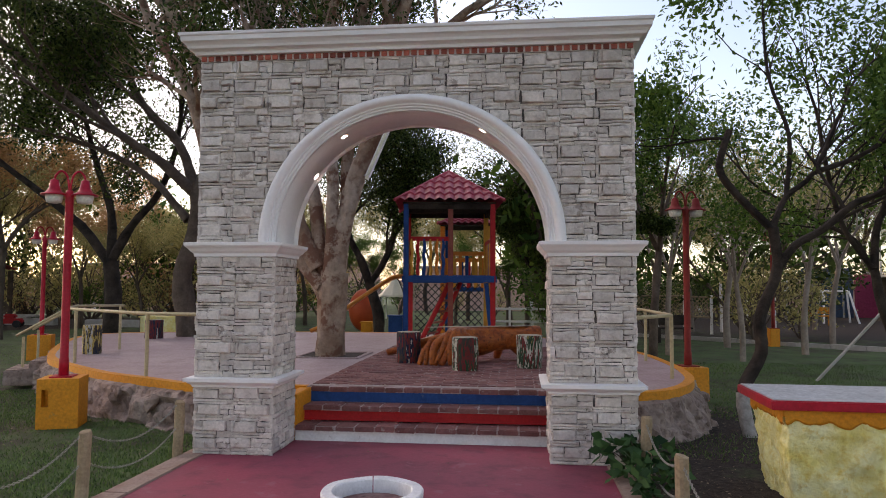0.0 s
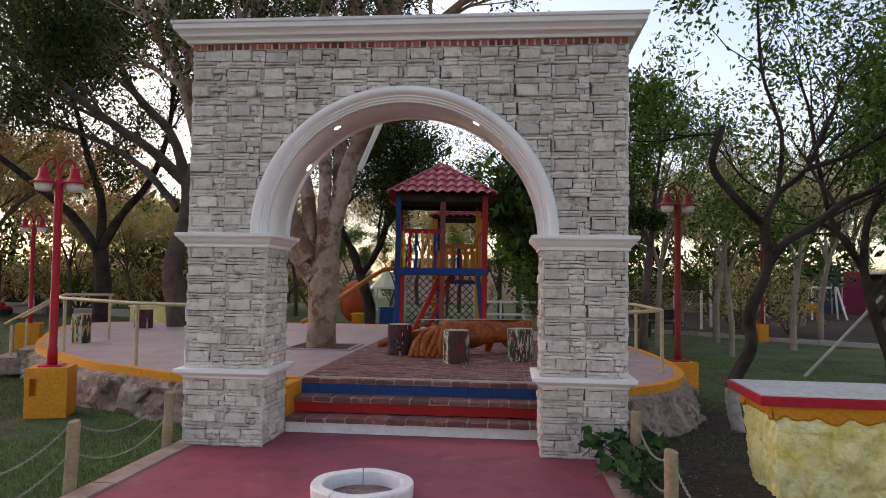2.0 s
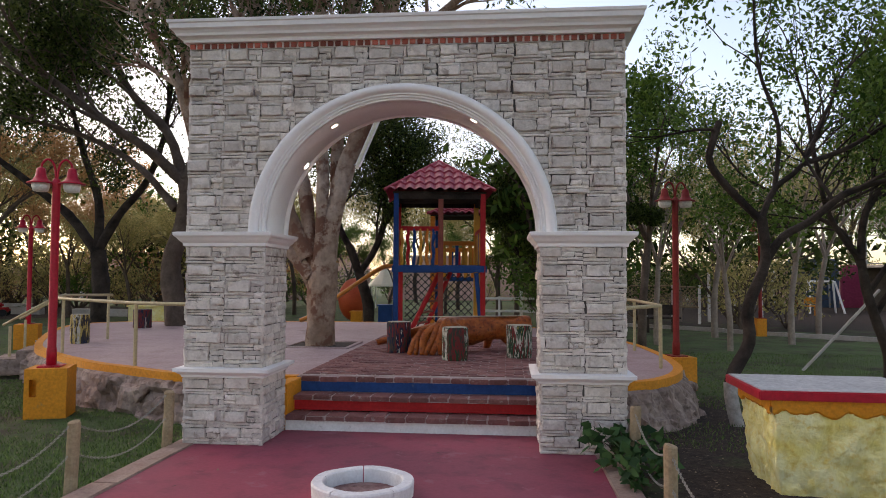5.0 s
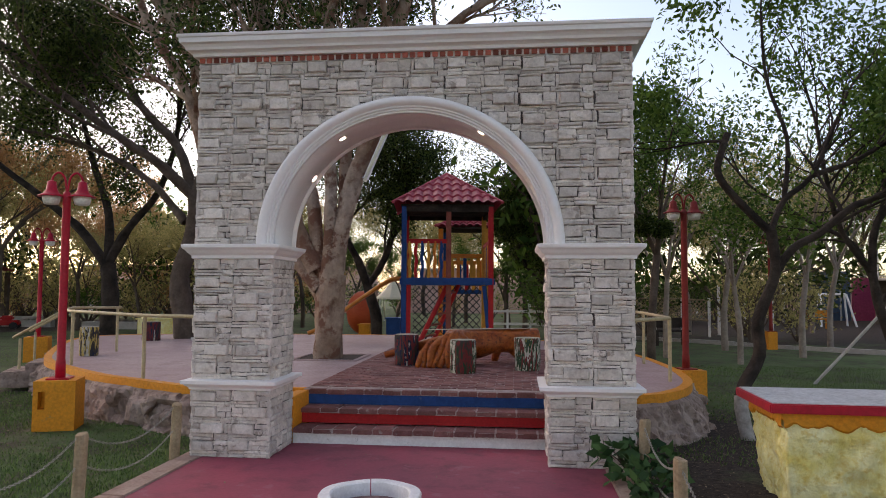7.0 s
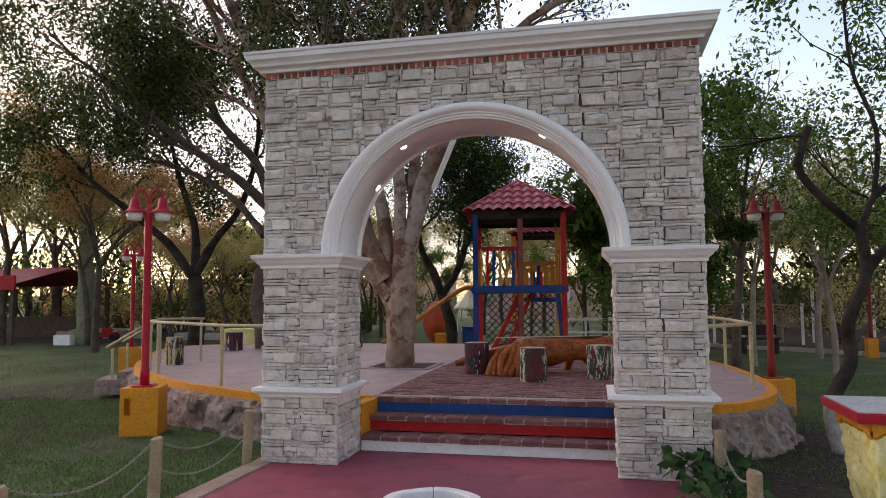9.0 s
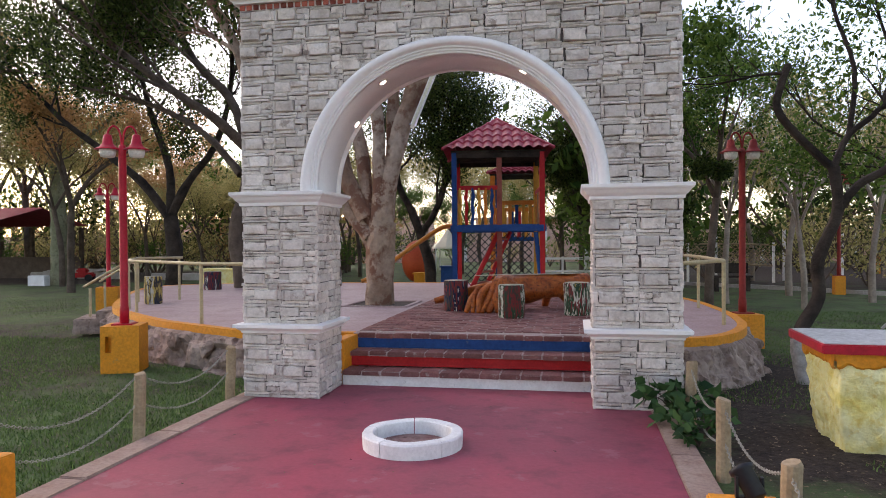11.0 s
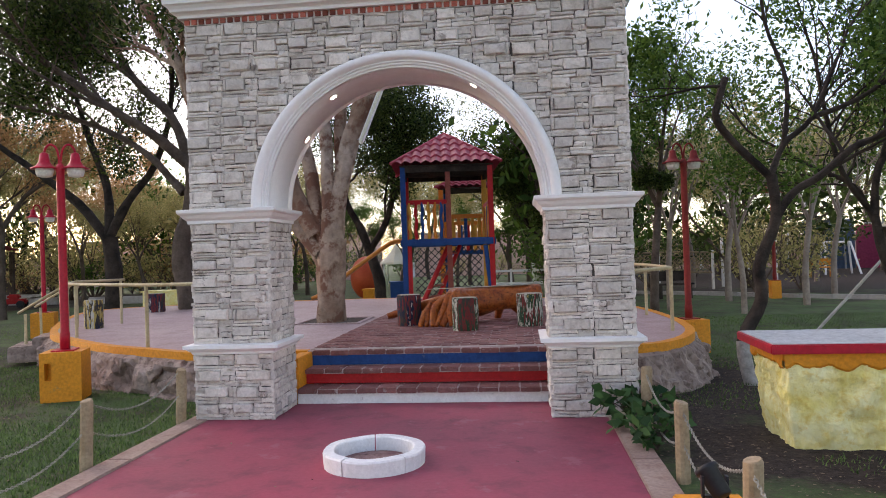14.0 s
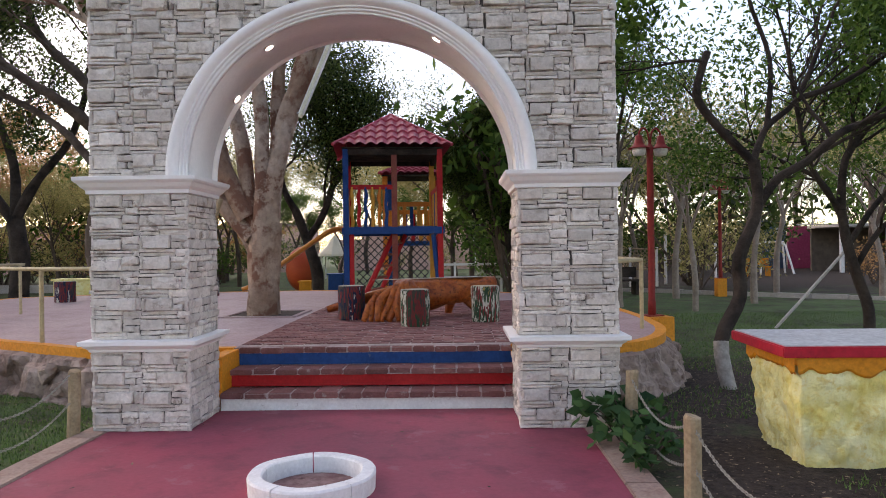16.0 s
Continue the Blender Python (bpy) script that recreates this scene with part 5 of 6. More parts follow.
# ---- trees near the gateway ----
shaped_tree("park_tree", "tall pale-barked tree with several stems rising through the terrace", (-2.13, 4.95, PLAT), [
    ([(0, 0, -0.1), (0.0, 0, 0.4), (0.0, 0, 0.9), (0.06, 0, 1.45)], 0.24, 0.22, False),
    ([(0.04, 0, 1.1), (0.14, 0, 1.9), (0.34, 0, 2.8), (0.62, 0, 3.7), (1.0, 0.1, 5.2), (1.35, 0.2, 6.6), (1.8, 0.3, 8.0)], 0.17, 0.09, True),
    ([(-0.02, 0.04, 1.0), (-0.2, 0.05, 1.8), (-0.36, 0.1, 2.8), (-0.7, 0.1, 3.9), (-1.3, 0.2, 5.6), (-1.7, 0.3, 7.8)], 0.135, 0.10, True),
    ([(0.0, -0.08, 1.2), (0.02, -0.08, 2.2), (0.0, -0.02, 3.2), (-0.15, 0.1, 4.5), (-0.1, 0.3, 6.6)], 0.12, 0.08, True),
    ([(0.1, 0.12, 1.5), (0.2, 0.2, 2.6), (0.2, 0.3, 3.6), (0.3, 0.4, 5.0), (0.5, 0.5, 7.5)], 0.13, 0.08, True),
    ([(-0.08, 0.1, 0.8), (-0.42, 0.2, 1.5), (-0.66, 0.3, 2.4), (-0.98, 0.3, 3.8), (-1.2, 0.4, 5.5)], 0.11, 0.06, True),
    ([(0.5, 0, 3.2), (0.8, 0.2, 4.0), (1.3, 0.5, 5.0), (2.3, 0.6, 6.2), (4.0, 0.6, 6.9)], 0.12, 0.05, True),
    ([(-0.2, 0, 1.5), (-1.3, 0.2, 3.4), (-2.25, 0.3, 4.6), (-3.1, 0.3, 6.1), (-3.9, 0.3, 7.8)], 0.16, 0.10, True),
    ([(-0.15, 0, 1.2), (-1.2, 0.2, 2.3), (-2.2, 0.2, 3.1), (-2.7, 0.2, 4.6), (-3.6, 0.2, 6.2)], 0.13, 0.08, True),
], M_BARK, M_LEAF_DARK, 17, depth=2, length=1.7, per=8, size=0.10, spread=0.24, from_end=0.62, shoots=6)

shaped_tree("park_tree", "gnarled pruned tree with a whitewashed foot beside the plinth", (3.72, 1.75, 0), [
    ([(0.06, 0, -0.1), (0.0, 0.1, 0.45), (0.26, 0.2, 0.92), (0.25, 0.2, 1.35), (0.46, 0.2, 1.9), (0.42, 0.2, 2.42)], 0.075, 0.06, False),
    ([(0.42, 0.2, 2.4), (0.02, 0.2, 2.82), (-0.18, 0.2, 3.12), (-0.14, 0.2, 3.38), (-0.06, 0.2, 3.62)], 0.052, 0.045, False),
    ([(-0.08, 0.2, 3.52), (-0.35, 0.2, 3.52), (-0.75, 0.25, 3.46)], 0.022, 0.012, True),
    ([(0.42, 0.2, 2.4), (0.62, 0.3, 2.8), (0.95, 0.3, 3.1), (1.3, 0.4, 3.8)], 0.045, 0.025, True),
    ([(0.46, 0.2, 1.9), (0.66, 0.15, 2.2), (0.95, 0.1, 2.38), (1.25, 0.0, 2.66), (1.45, 0.0, 2.75)], 0.055, 0.042, True),
    ([(0.62, 0.3, 2.8), (0.75, 0.5, 3.6), (0.55, 0.6, 4.4), (0.5, 0.6, 5.3)], 0.035, 0.015, True),
    ([(0.95, 0.3, 3.1), (1.5, 0.3, 3.3), (2.1, 0.2, 3.7)], 0.04, 0.02, True),
], M_BARKD, M_LEAF_MID, 23, depth=2, length=0.85, per=5, size=0.09, spread=0.12, wash=0.5, from_end=0.5, shoots=4)

shaped_tree("park_tree", "leaning dark tree with a dense leafy crown on the lawn", (7.15, 5.0, 0), [
    ([(0, 0, -0.1), (0.0, 0, 0.5), (-0.16, 0, 1.0), (-0.3, 0, 1.45), (-0.4, 0, 2.0)], 0.085, 0.065, False),
    ([(-0.2, 0, 1.1), (0.2, 0, 1.7), (0.9, 0.1, 2.2), (1.6, 0.2, 3.0)], 0.05, 0.03, True),
    ([(-0.4, 0, 2.0), (-0.9, -0.1, 2.7), (-1.2, -0.3, 3.6), (-1.3, -0.3, 4.3)], 0.05, 0.03, True),
    ([(-0.4, 0, 2.0), (-0.2, 0.2, 2.8), (0.3, 0.4, 3.4), (0.6, 0.4, 4.0)], 0.07, 0.03, True),
    ([(-0.3, 0, 1.45), (0.4, 0.3, 2.2), (1.3, 0.6, 2.7), (2.3, 0.6, 3.0)], 0.05, 0.03, True),
    ([(-0.4, 0, 1.9), (-0.5, 0.4, 2.5), (-1.0, 0.8, 2.9), (-1.5, 1.0, 3.3)], 0.045, 0.03, True),
], M_BARKD, M_LEAF_MID, 31, depth=2, length=1.4, per=8, size=0.09, spread=0.24, from_end=0.3, shoots=7)

shaped_tree("park_tree", "reddish-trunked tree with wide dark spreading canopy", (-6.75, 9.2, 0), [
    ([(0, 0, -0.1), (-0.1, 0, 1.0), (-0.2, 0, 2.0), (0.15, 0, 3.2), (0.1, 0, 4.0)], 0.27, 0.17, False),
    ([(0.1, 0, 3.9), (-0.7, -0.3, 4.7), (-1.7, -0.6, 5.4), (-3.2, -1.0, 6.6), (-4.4, -1.2, 7.6)], 0.13, 0.05, True),
    ([(0.1, 0, 3.9), (-0.5, 0.3, 5.2), (-1.6, 0.5, 6.3), (-2.4, 0.6, 7.8), (-2.9, 0.5, 9.0)], 0.13, 0.05, True),
    ([(-0.1, 0, 3.3), (-1.3, 0.4, 4.4), (-2.8, 0.5, 5.2), (-4.6, 0.4, 5.7)], 0.10, 0.04, True),
    ([(0.1, 0, 4.0), (0.6, 0.4, 5.5), (1.3, 0.6, 7.2), (1.8, 0.6, 9.0)], 0.13, 0.05, True),
], M_BARKM, M_LEAF_DARK, 41, depth=2, length=2.2, per=24, size=0.105, spread=0.28, from_end=0.42, shoots=8)

shaped_tree("park_tree", "branching dark-trunked tree with fine leaves behind the lamp", (-10.4, 11.8, 0), [
    ([(0, 0, -0.1), (0.1, 0, 1.2), (0.0, 0, 2.4)], 0.24, 0.2, False),
    ([(0, 0, 2.3), (-0.9, 0, 3.4), (-2.2, 0, 4.4), (-3.6, 0, 5.4), (-4.8, 0, 6.6)], 0.14, 0.05, True),
    ([(0, 0, 2.4), (-0.2, 0.3, 3.8), (-0.8, 0.5, 5.2), (-1.4, 0.5, 7.2)], 0.14, 0.05, True),
    ([(0, 0, 2.4), (0.6, 0, 3.4), (1.3, 0.2, 4.4), (1.8, 0.2, 5.8), (1.9, 0.2, 7.2)], 0.13, 0.05, True),
], M_BARKD, M_LEAF_DARK, 43, depth=2, length=1.8, per=17, size=0.105, spread=0.28, from_end=0.62, shoots=5)

shaped_tree("park_tree", "dark leafy tree behind the play tower", (-3.0, 13.6, 0), [
    ([(0, 0, -0.1), (-0.05, 0, 0.9), (-0.3, 0, 1.8), (-0.6, 0, 2.6)], 0.17, 0.12, False),
    ([(-0.3, 0, 1.8), (0.1, 0, 2.4), (0.4, 0, 3.2), (0.5, 0, 4.2), (0.7, 0, 5.2)], 0.11, 0.05, True),
    ([(-0.6, 0, 2.6), (-1.0, 0, 3.4), (-0.9, 0, 4.6), (-0.6, 0.2, 5.6)], 0.10, 0.04, True),
    ([(0.4, 0, 3.2), (0.7, 0, 3.6), (1.0, 0, 4.0), (1.3, 0, 4.5)], 0.07, 0.03, True),
], M_BARKD, M_LEAF_DARK, 47, depth=2, length=1.4, per=28, size=0.085, spread=0.26, from_end=0.25, shoots=6)

M_GREENBARK = surf("smooth_green_bark", (0.17, 0.175, 0.10), (0.25, 0.245, 0.16), 2, 0.85, 0.5, 20, c3=(0.12, 0.12, 0.07))
shaped_tree("park_tree", "thick-trunked tree with smooth grey-green bark on the lawn", (-19.25, 18.0, 0), [
    ([(0.05, 0, -0.1), (0.0, 0, 1.0), (0.0, 0, 2.6), (-0.05, 0, 4.4), (0.1, 0, 6.0)], 0.36, 0.22, False),
    ([(-0.02, 0, 4.2), (-0.9, 0, 5.6), (-2.0, 0, 7.0), (-2.6, 0, 9.0)], 0.14, 0.05, True),
    ([(0.1, 0, 5.9), (0.8, 0, 7.0), (1.3, 0, 8.6), (1.2, 0, 10.5)], 0.15, 0.05, True),
    ([(0.1, 0, 5.9), (-0.4, 0.2, 7.4), (-0.6, 0.2, 9.4), (-0.2, 0.2, 11.0)], 0.15, 0.05, True),
    ([(0.0, 0, 4.8), (1.2, 0, 5.8), (2.4, 0, 6.6), (3.4, 0, 7.8)], 0.12, 0.05, True),
], M_GREENBARK, M_LEAF_DARK, 53, depth=2, length=2.0, per=18, size=0.11, spread=0.34, from_end=0.35, shoots=5)

shaped_tree("park_tree", "dense dark green tree beside the play tower", (2.5, 14.4, 0), [
    ([(0, 0, -0.1), (0.05, 0, 0.7), (-0.1, 0, 1.5), (-0.2, 0, 2.1)], 0.12, 0.09, False),
    ([(-0.2, 0, 2.0), (-0.6, -0.2, 2.7), (-0.8, -0.2, 3.4), (-0.7, -0.2, 4.0)], 0.07, 0.03, True),
    ([(-0.2, 0, 2.1), (0.3, 0.1, 2.8), (0.6, 0.2, 3.6), (0.6, 0.2, 4.4)], 0.07, 0.03, True),
    ([(-0.1, 0, 1.6), (0.6, 0, 2.2), (1.1, 0, 2.9), (1.4, 0, 3.5)], 0.06, 0.03, True),
    ([(-0.1, 0, 1.5), (-0.7, 0.1, 2.0), (-1.1, 0.1, 2.5), (-1.3, 0.1, 3.0)], 0.05, 0.025, True),
], M_BARKD, M_LEAF_DARK, 59, depth=2, length=0.95, per=24, size=0.10, spread=0.22, from_end=0.2, shoots=6)

# ---- trees of the wider park: four kinds, repeated ----
def template(seed, bark, leaf, label, height, crown, per, size, depth=2, shoots=5, lean=0.3, spread=0.3, trunk=0.16):
    rg = random.Random(seed)
    stems = [([(0, 0, -0.1), (rg.uniform(-lean, lean) * 0.4, 0, height * 0.2), (rg.uniform(-lean, lean), rg.uniform(-lean, lean), height * 0.42)], trunk, trunk * 0.75, False)]
    top = stems[0][0][-1]
    for k in range(3):
        a = 2.1 * k + rg.uniform(-0.4, 0.4)
        e = (top[0] + crown * math.cos(a), top[1] + crown * math.sin(a), height * rg.uniform(0.72, 0.95))
        mid = ((top[0] * 2 + e[0]) / 3, (top[1] * 2 + e[1]) / 3, (top[2] + e[2]) / 2)
        stems.append(([top, mid, e], trunk * 0.6, trunk * 0.22, True))
    return shaped_tree("park_tree", label, (0, 0, 0), stems, bark, leaf, seed, depth=depth, length=height * 0.2, per=per, size=size, spread=spread, from_end=0.3, shoots=shoots, group="trees of the park")


KINDS = {
    "dark": (template(61, M_BARKM, M_LEAF_DARK, "leafy dark green park tree on the lawn", 8.0, 2.2, 11, 0.10, spread=0.28), []),
    "mid": (template(62, M_BARKM, M_LEAF_MID, "green park tree with slender trunk", 6.5, 1.7, 10, 0.10, spread=0.15, trunk=0.11), []),
    "yellow": (template(63, M_BARKM, M_LEAF_YEL, "yellow-green park tree with fine leaves, warm light put into their pale colour", 6.0, 1.8, 13, 0.09, spread=0.26, trunk=0.10), []),
    "orange": (template(64, M_BARKM, M_LEAF_ORANGE, "park tree with dry orange-brown leaves", 6.0, 1.8, 10, 0.10, spread=0.15, trunk=0.11), []),
    "bare": (template(65, M_BARKP, M_LEAF_YEL, "nearly leafless twiggy park tree", 6.0, 1.6, 2, 0.08, spread=0.15, trunk=0.10), []),
}
PLACES = [
    ("yellow", -21.5, 21.0, 1.25), ("yellow", -17.5, 26.0, 0.85), ("yellow", -24.5, 29.0, 1.4), ("orange", -14.0, 24.5, 0.8), ("yellow", -10.5, 28.0, 0.9), ("dark", -29.5, 26.0, 1.2), ("yellow", -18.0, 33.0, 1.0),
    ("yellow", -4.2, 27.0, 1.0), ("mid", 0.8, 20.0, 0.55), ("mid", -3.7, 21.5, 0.5), ("mid", -6.2, 24.5, 0.6), ("yellow", -1.8, 26.0, 0.75),
    ("orange", -15.5, 14.0, 1.15), ("yellow", -9.0, 17.0, 0.66), ("yellow", -18.3, 17.0, 1.15), ("orange", -17.0, 20.5, 0.8), ("yellow", -12.0, 22.0, 0.74), ("dark", -22.5, 17.2, 1.05),
    ("yellow", -13.2, 18.5, 0.7), ("yellow", -8.8, 19.5, 0.85), ("yellow", -8.5, 24.0, 0.95), ("mid", -6.5, 20.5, 0.6), ("orange", -20.0, 27.0, 1.1), ("dark", -26.0, 24.0, 1.2),
    ("orange", -11.0, 30.0, 0.9), ("mid", -15.5, 30.0, 0.75), ("yellow", 1.5, 24.0, 1.15), ("dark", 2.75, 15.5, 0.78), ("yellow", 0.7, 22.5, 0.95), ("yellow", -1.5, 30.0, 1.1),
    ("bare", 4.2, 20.0, 0.85), ("bare", 5.0, 12.0, 0.8), ("bare", 6.4, 10.5, 0.72), ("bare", 7.2, 14.5, 0.95), ("bare", 8.6, 12.5, 0.85), ("bare", 5.6, 17.0, 0.9),
    ("yellow", 10.5, 24.0, 0.9), ("bare", 11.0, 9.4, 0.7), ("bare", 12.5, 13.5, 0.8), ("mid", 4.15, 9.6, 0.92), ("bare", 11.0, 16.5, 0.95), ("mid", 14.5, 19.0, 0.9), ("bare", 13.5, 24.0, 1.0), ("mid", 18.5, 24.0, 1.0), ("dark", 18.0, 15.0, 1.0),
    ("yellow", 6.0, 30.0, 0.9), ("bare", 8.0, 22.0, 1.0), ("dark", 22.0, 30.0, 1.2), ("mid", 13.0, 36.0, 1.2), ("mid", 20.0, 40.0, 1.2),
    ("dark", -30.0, 34.0, 1.3), ("yellow", -22.0, 38.0, 1.2), ("dark", -14.0, 40.0, 0.75), ("mid", -5.0, 40.0, 1.2), ("yellow", 4.0, 42.0, 1.2), ("dark", 28.0, 40.0, 1.3), ("dark", 30.0, 22.0, 1.2), ("mid", 22.5, 42.5, 1.25), ("dark", 25.0, 44.0, 1.35), ("mid", 28.5, 43.5, 1.3), ("bare", 24.0, 41.0, 1.1),
    # unseen trees behind and beside the visitor, added to hold back skylight
    ("dark", -9.0, -7.0, 1.1), ("mid", 9.5, -6.0, 1.1), ("dark", -4.5, -15.0, 1.2), ("dark", 5.5, -15.5, 1.2), ("mid", 12.0, 2.0, 1.0), ("mid", -16.0, 3.0, 1.2), ("dark", -20.0, -12.0, 1.3), ("dark", 20.0, -12.0, 1.3),
]
rg = random.Random(77)
for kind, x, y, s in PLACES:
    if 9 < y < 38 and 0.45 < (x - 1.0) / (y + 6.7) < 0.535:
        continue
    base, used = KINDS[kind]
    m = pose(x, y, 0, 0, 0, rg.uniform(0, 360))
    if not used:
        base.matrix_basis = m
        base.scale = (s, s, s)
        used.append(base)
    else:
        c = copy_thing(base, m)
        c.scale = (s, s, s)


# ---- bushes and far things ----
M_PEACH = surf("peach_plaster", (0.66, 0.42, 0.34), (0.72, 0.48, 0.40), 0.6, 0.85, 0.2, 8, c3=(0.5, 0.3, 0.24))
M_PINKW = surf("magenta_wall_paint", (0.40, 0.05, 0.11), (0.45, 0.07, 0.13), 0.8, 0.8, 0.2, 8)
M_BLUEW = surf("blue_grey_net", (0.06, 0.10, 0.16), (0.09, 0.14, 0.21), 1.2, 0.8, 0.2, 8)
M_TARP = surf("grey_plank", (0.36, 0.33, 0.30), (0.44, 0.41, 0.38), 3, 0.85, 0.3)


def bush_template(seed, leaf, label, r, h, n, size):
    rng = random.Random(seed)
    s = thing("bush", label, "bush", group="bushes of the park")
    bm = BM()
    limbs, twigs = [], []
    for k in range(7):
        a = 0.9 * k + rng.uniform(-0.3, 0.3)
        l2, t2 = grow_limbs(rng, (0, 0, -0.05), (math.cos(a) * r / h, math.sin(a) * r / h, 1.0), h * 0.75, 0.03, 1, 0.7)
        limbs += l2
        twigs += t2
    for pts, radii in limbs:
        if radii[0] > 0.008:
            tube(bm, pts, radii, 4, cap=False)
    part("branchwork", bm, M_BARKM, s)
    nr = np.random.default_rng(seed)
    c = np.repeat(np.array([tuple(t) for t in twigs]), n, axis=0)
    crown = new("foliage", leaf_mesh("foliage", c, size, leaf, nr, 0.2 * h / 2))
    crown.parent = s
    return s


BUSHES = [bush_template(91, M_LEAF_MID, "rounded green bush under the trees", 1.3, 2.2, 14, 0.16), bush_template(92, M_LEAF_YEL, "yellow-green bush under the trees, warm light put into its leaf colour", 1.2, 2.0, 9, 0.14), bush_template(93, M_LEAF_DARK, "dark green bush under the trees", 1.4, 2.4, 16, 0.16), bush_template(94, M_LEAF_ORANGE, "rust-coloured dry bush under the trees", 1.2, 1.8, 8, 0.14)]
rg = random.Random(12)
first = set()
spots = [(x, y) for x, y in ((-29, 27), (-25, 30), (-21, 31), (-17, 33), (-13, 34), (-9.5, 33), (-6.5, 34), (-3, 35), (0.5, 33), (3, 28), (5.5, 26), (2.4, 18.5), (4.1, 16.2), (8, 27), (10, 30), (12, 33), (15.5, 34), (19, 35), (23, 33), (27, 30), (31, 28), (-33, 22), (-31, 30), (17.5, 28.5), (7.0, 18.0), (-15.0, 25.0), (-19.5, 24.0), (-10.2, 26.5), (25, 25), (-6.2, 24.5), (28, 17), (-28, 14), (9.4, 11.6), (11.8, 14.6), (14.2, 17.0), (16.2, 20.2), (10.8, 18.6), (13.2, 21.5), (18.6, 21.0), (8.9, 17.4), (6.4, 22.4))]
spots += [(rg.uniform(-42, 40), rg.uniform(36, 43)) for _ in range(44)] + [(rg.uniform(-27, -11), rg.uniform(24, 33)) for _ in range(10)]
big_from = len(spots)
spots += [(-29, 23), (-26.5, 25), (-24, 27.5), (-21, 25.5), (-18, 27), (-15.5, 23.5), (-12.8, 26), (-11, 21.5), (-9.5, 28), (-7.5, 29), (2.5, 14.6), (3.4, 17.2), (3.0, 21), (-1.2, 22), (1.0, 27), (9.8, 21), (8.2, 24.5)]
spots += [(-32 + 2.6 * k + rg.uniform(-1, 1), rg.uniform(28, 37)) for k in range(25)]
left_from = len(spots)
spots += [(-34 + 1.55 * j + rg.uniform(-0.5, 0.5), 25.5 + 3.5 * (j % 3) + rg.uniform(-1, 1)) for j in range(16)]
for i, (x, y) in enumerate(spots):
    if 9 < y < 38 and 0.42 < (x - 1.0) / (y + 6.7) < 0.56:
        continue
    bearing = (x - 1.0) / (y + 6.7)
    if i > 3 and -0.95 < bearing < 0.03 and y > 20 and rg.random() < (0.55 if bearing > -0.4 else 0.35):
        continue
    if i > 3 and 0.1 < bearing < 0.8 and y < 36 and rg.random() < 0.2:
        continue
    k = rg.choice((0, 0, 1, 1, 2, 3)) if i > 3 else i
    if i > 3 and bearing < -0.3:
        k = (1, 3, 1, 0)[i % 4]
    if i > 3 and -0.05 < bearing < 0.2 and y < 23:
        k = (2, 0)[i % 2]
    if i >= left_from:
        k = (1, 3, 1, 2, 3, 0)[i % 6]
    b = BUSHES[k]
    s = rg.uniform(0.7, 1.25) if i < big_from else rg.uniform(0.9, 2.7)
    if i >= left_from:
        s = rg.uniform(1.7, 2.6)
    m = pose(x, y, 0, 0, 0, rg.uniform(0, 360))
    if k not in first:
        b.matrix_basis = m
        first.add(k)
        o = b
    else:
        o = copy_thing(b, m)
    o.scale = (s, s, s * rg.uniform(0.8, 1.2))

# rounded clumps of air plants on the slender tree beside the terrace
for x, y, z, r, seed in ((4.0, 9.35, 3.2, 0.27, 301), (4.42, 9.5, 3.12, 0.24, 302)):
    nr = np.random.default_rng(seed)
    d = nr.normal(0, 1, (900, 3))
    d /= np.linalg.norm(d, axis=1, keepdims=True)
    clump = thing("air_plant", "round dark clump of air plants hanging on a tree", "plant", (x, y, z), group="air plants")
    leaves = new("foliage", leaf_mesh("foliage", d * r * nr.uniform(0.5, 1.0, (900, 1)), 0.09, M_LEAF_DARK, nr))
    leaves.parent = clump
    bm = BM()
    tube(bm, [(4.15 - x, 9.6 - y, 0.35), (0, 0, 0.0)], 0.03, 6)
    part("stem", bm, M_BARKM, clump)

# boundary wall of the park, with pale posts
wall = thing("boundary_wall", "peach plastered boundary wall with white posts", "wall", kind="structure")
for x0, x1, y in ((-70, -9, 44.0), (-8.0, 60, 46.0)):
    bm = BM()
    box(bm, x0, x1, y, y + 0.2, -0.2, 2.3, 0.01)
    part("wall_panel", bm, M_PEACH, wall)
for k in range(42):
    bm = BM()
    x = -68 + 3.05 * k
    y = 43.95 if x < -9 else 45.95
    box(bm, x - 0.14, x + 0.14, y - 0.08, y + 0.05, -0.2, 2.55, 0.02)
    part("wall_post", bm, M_WHITE, wall)


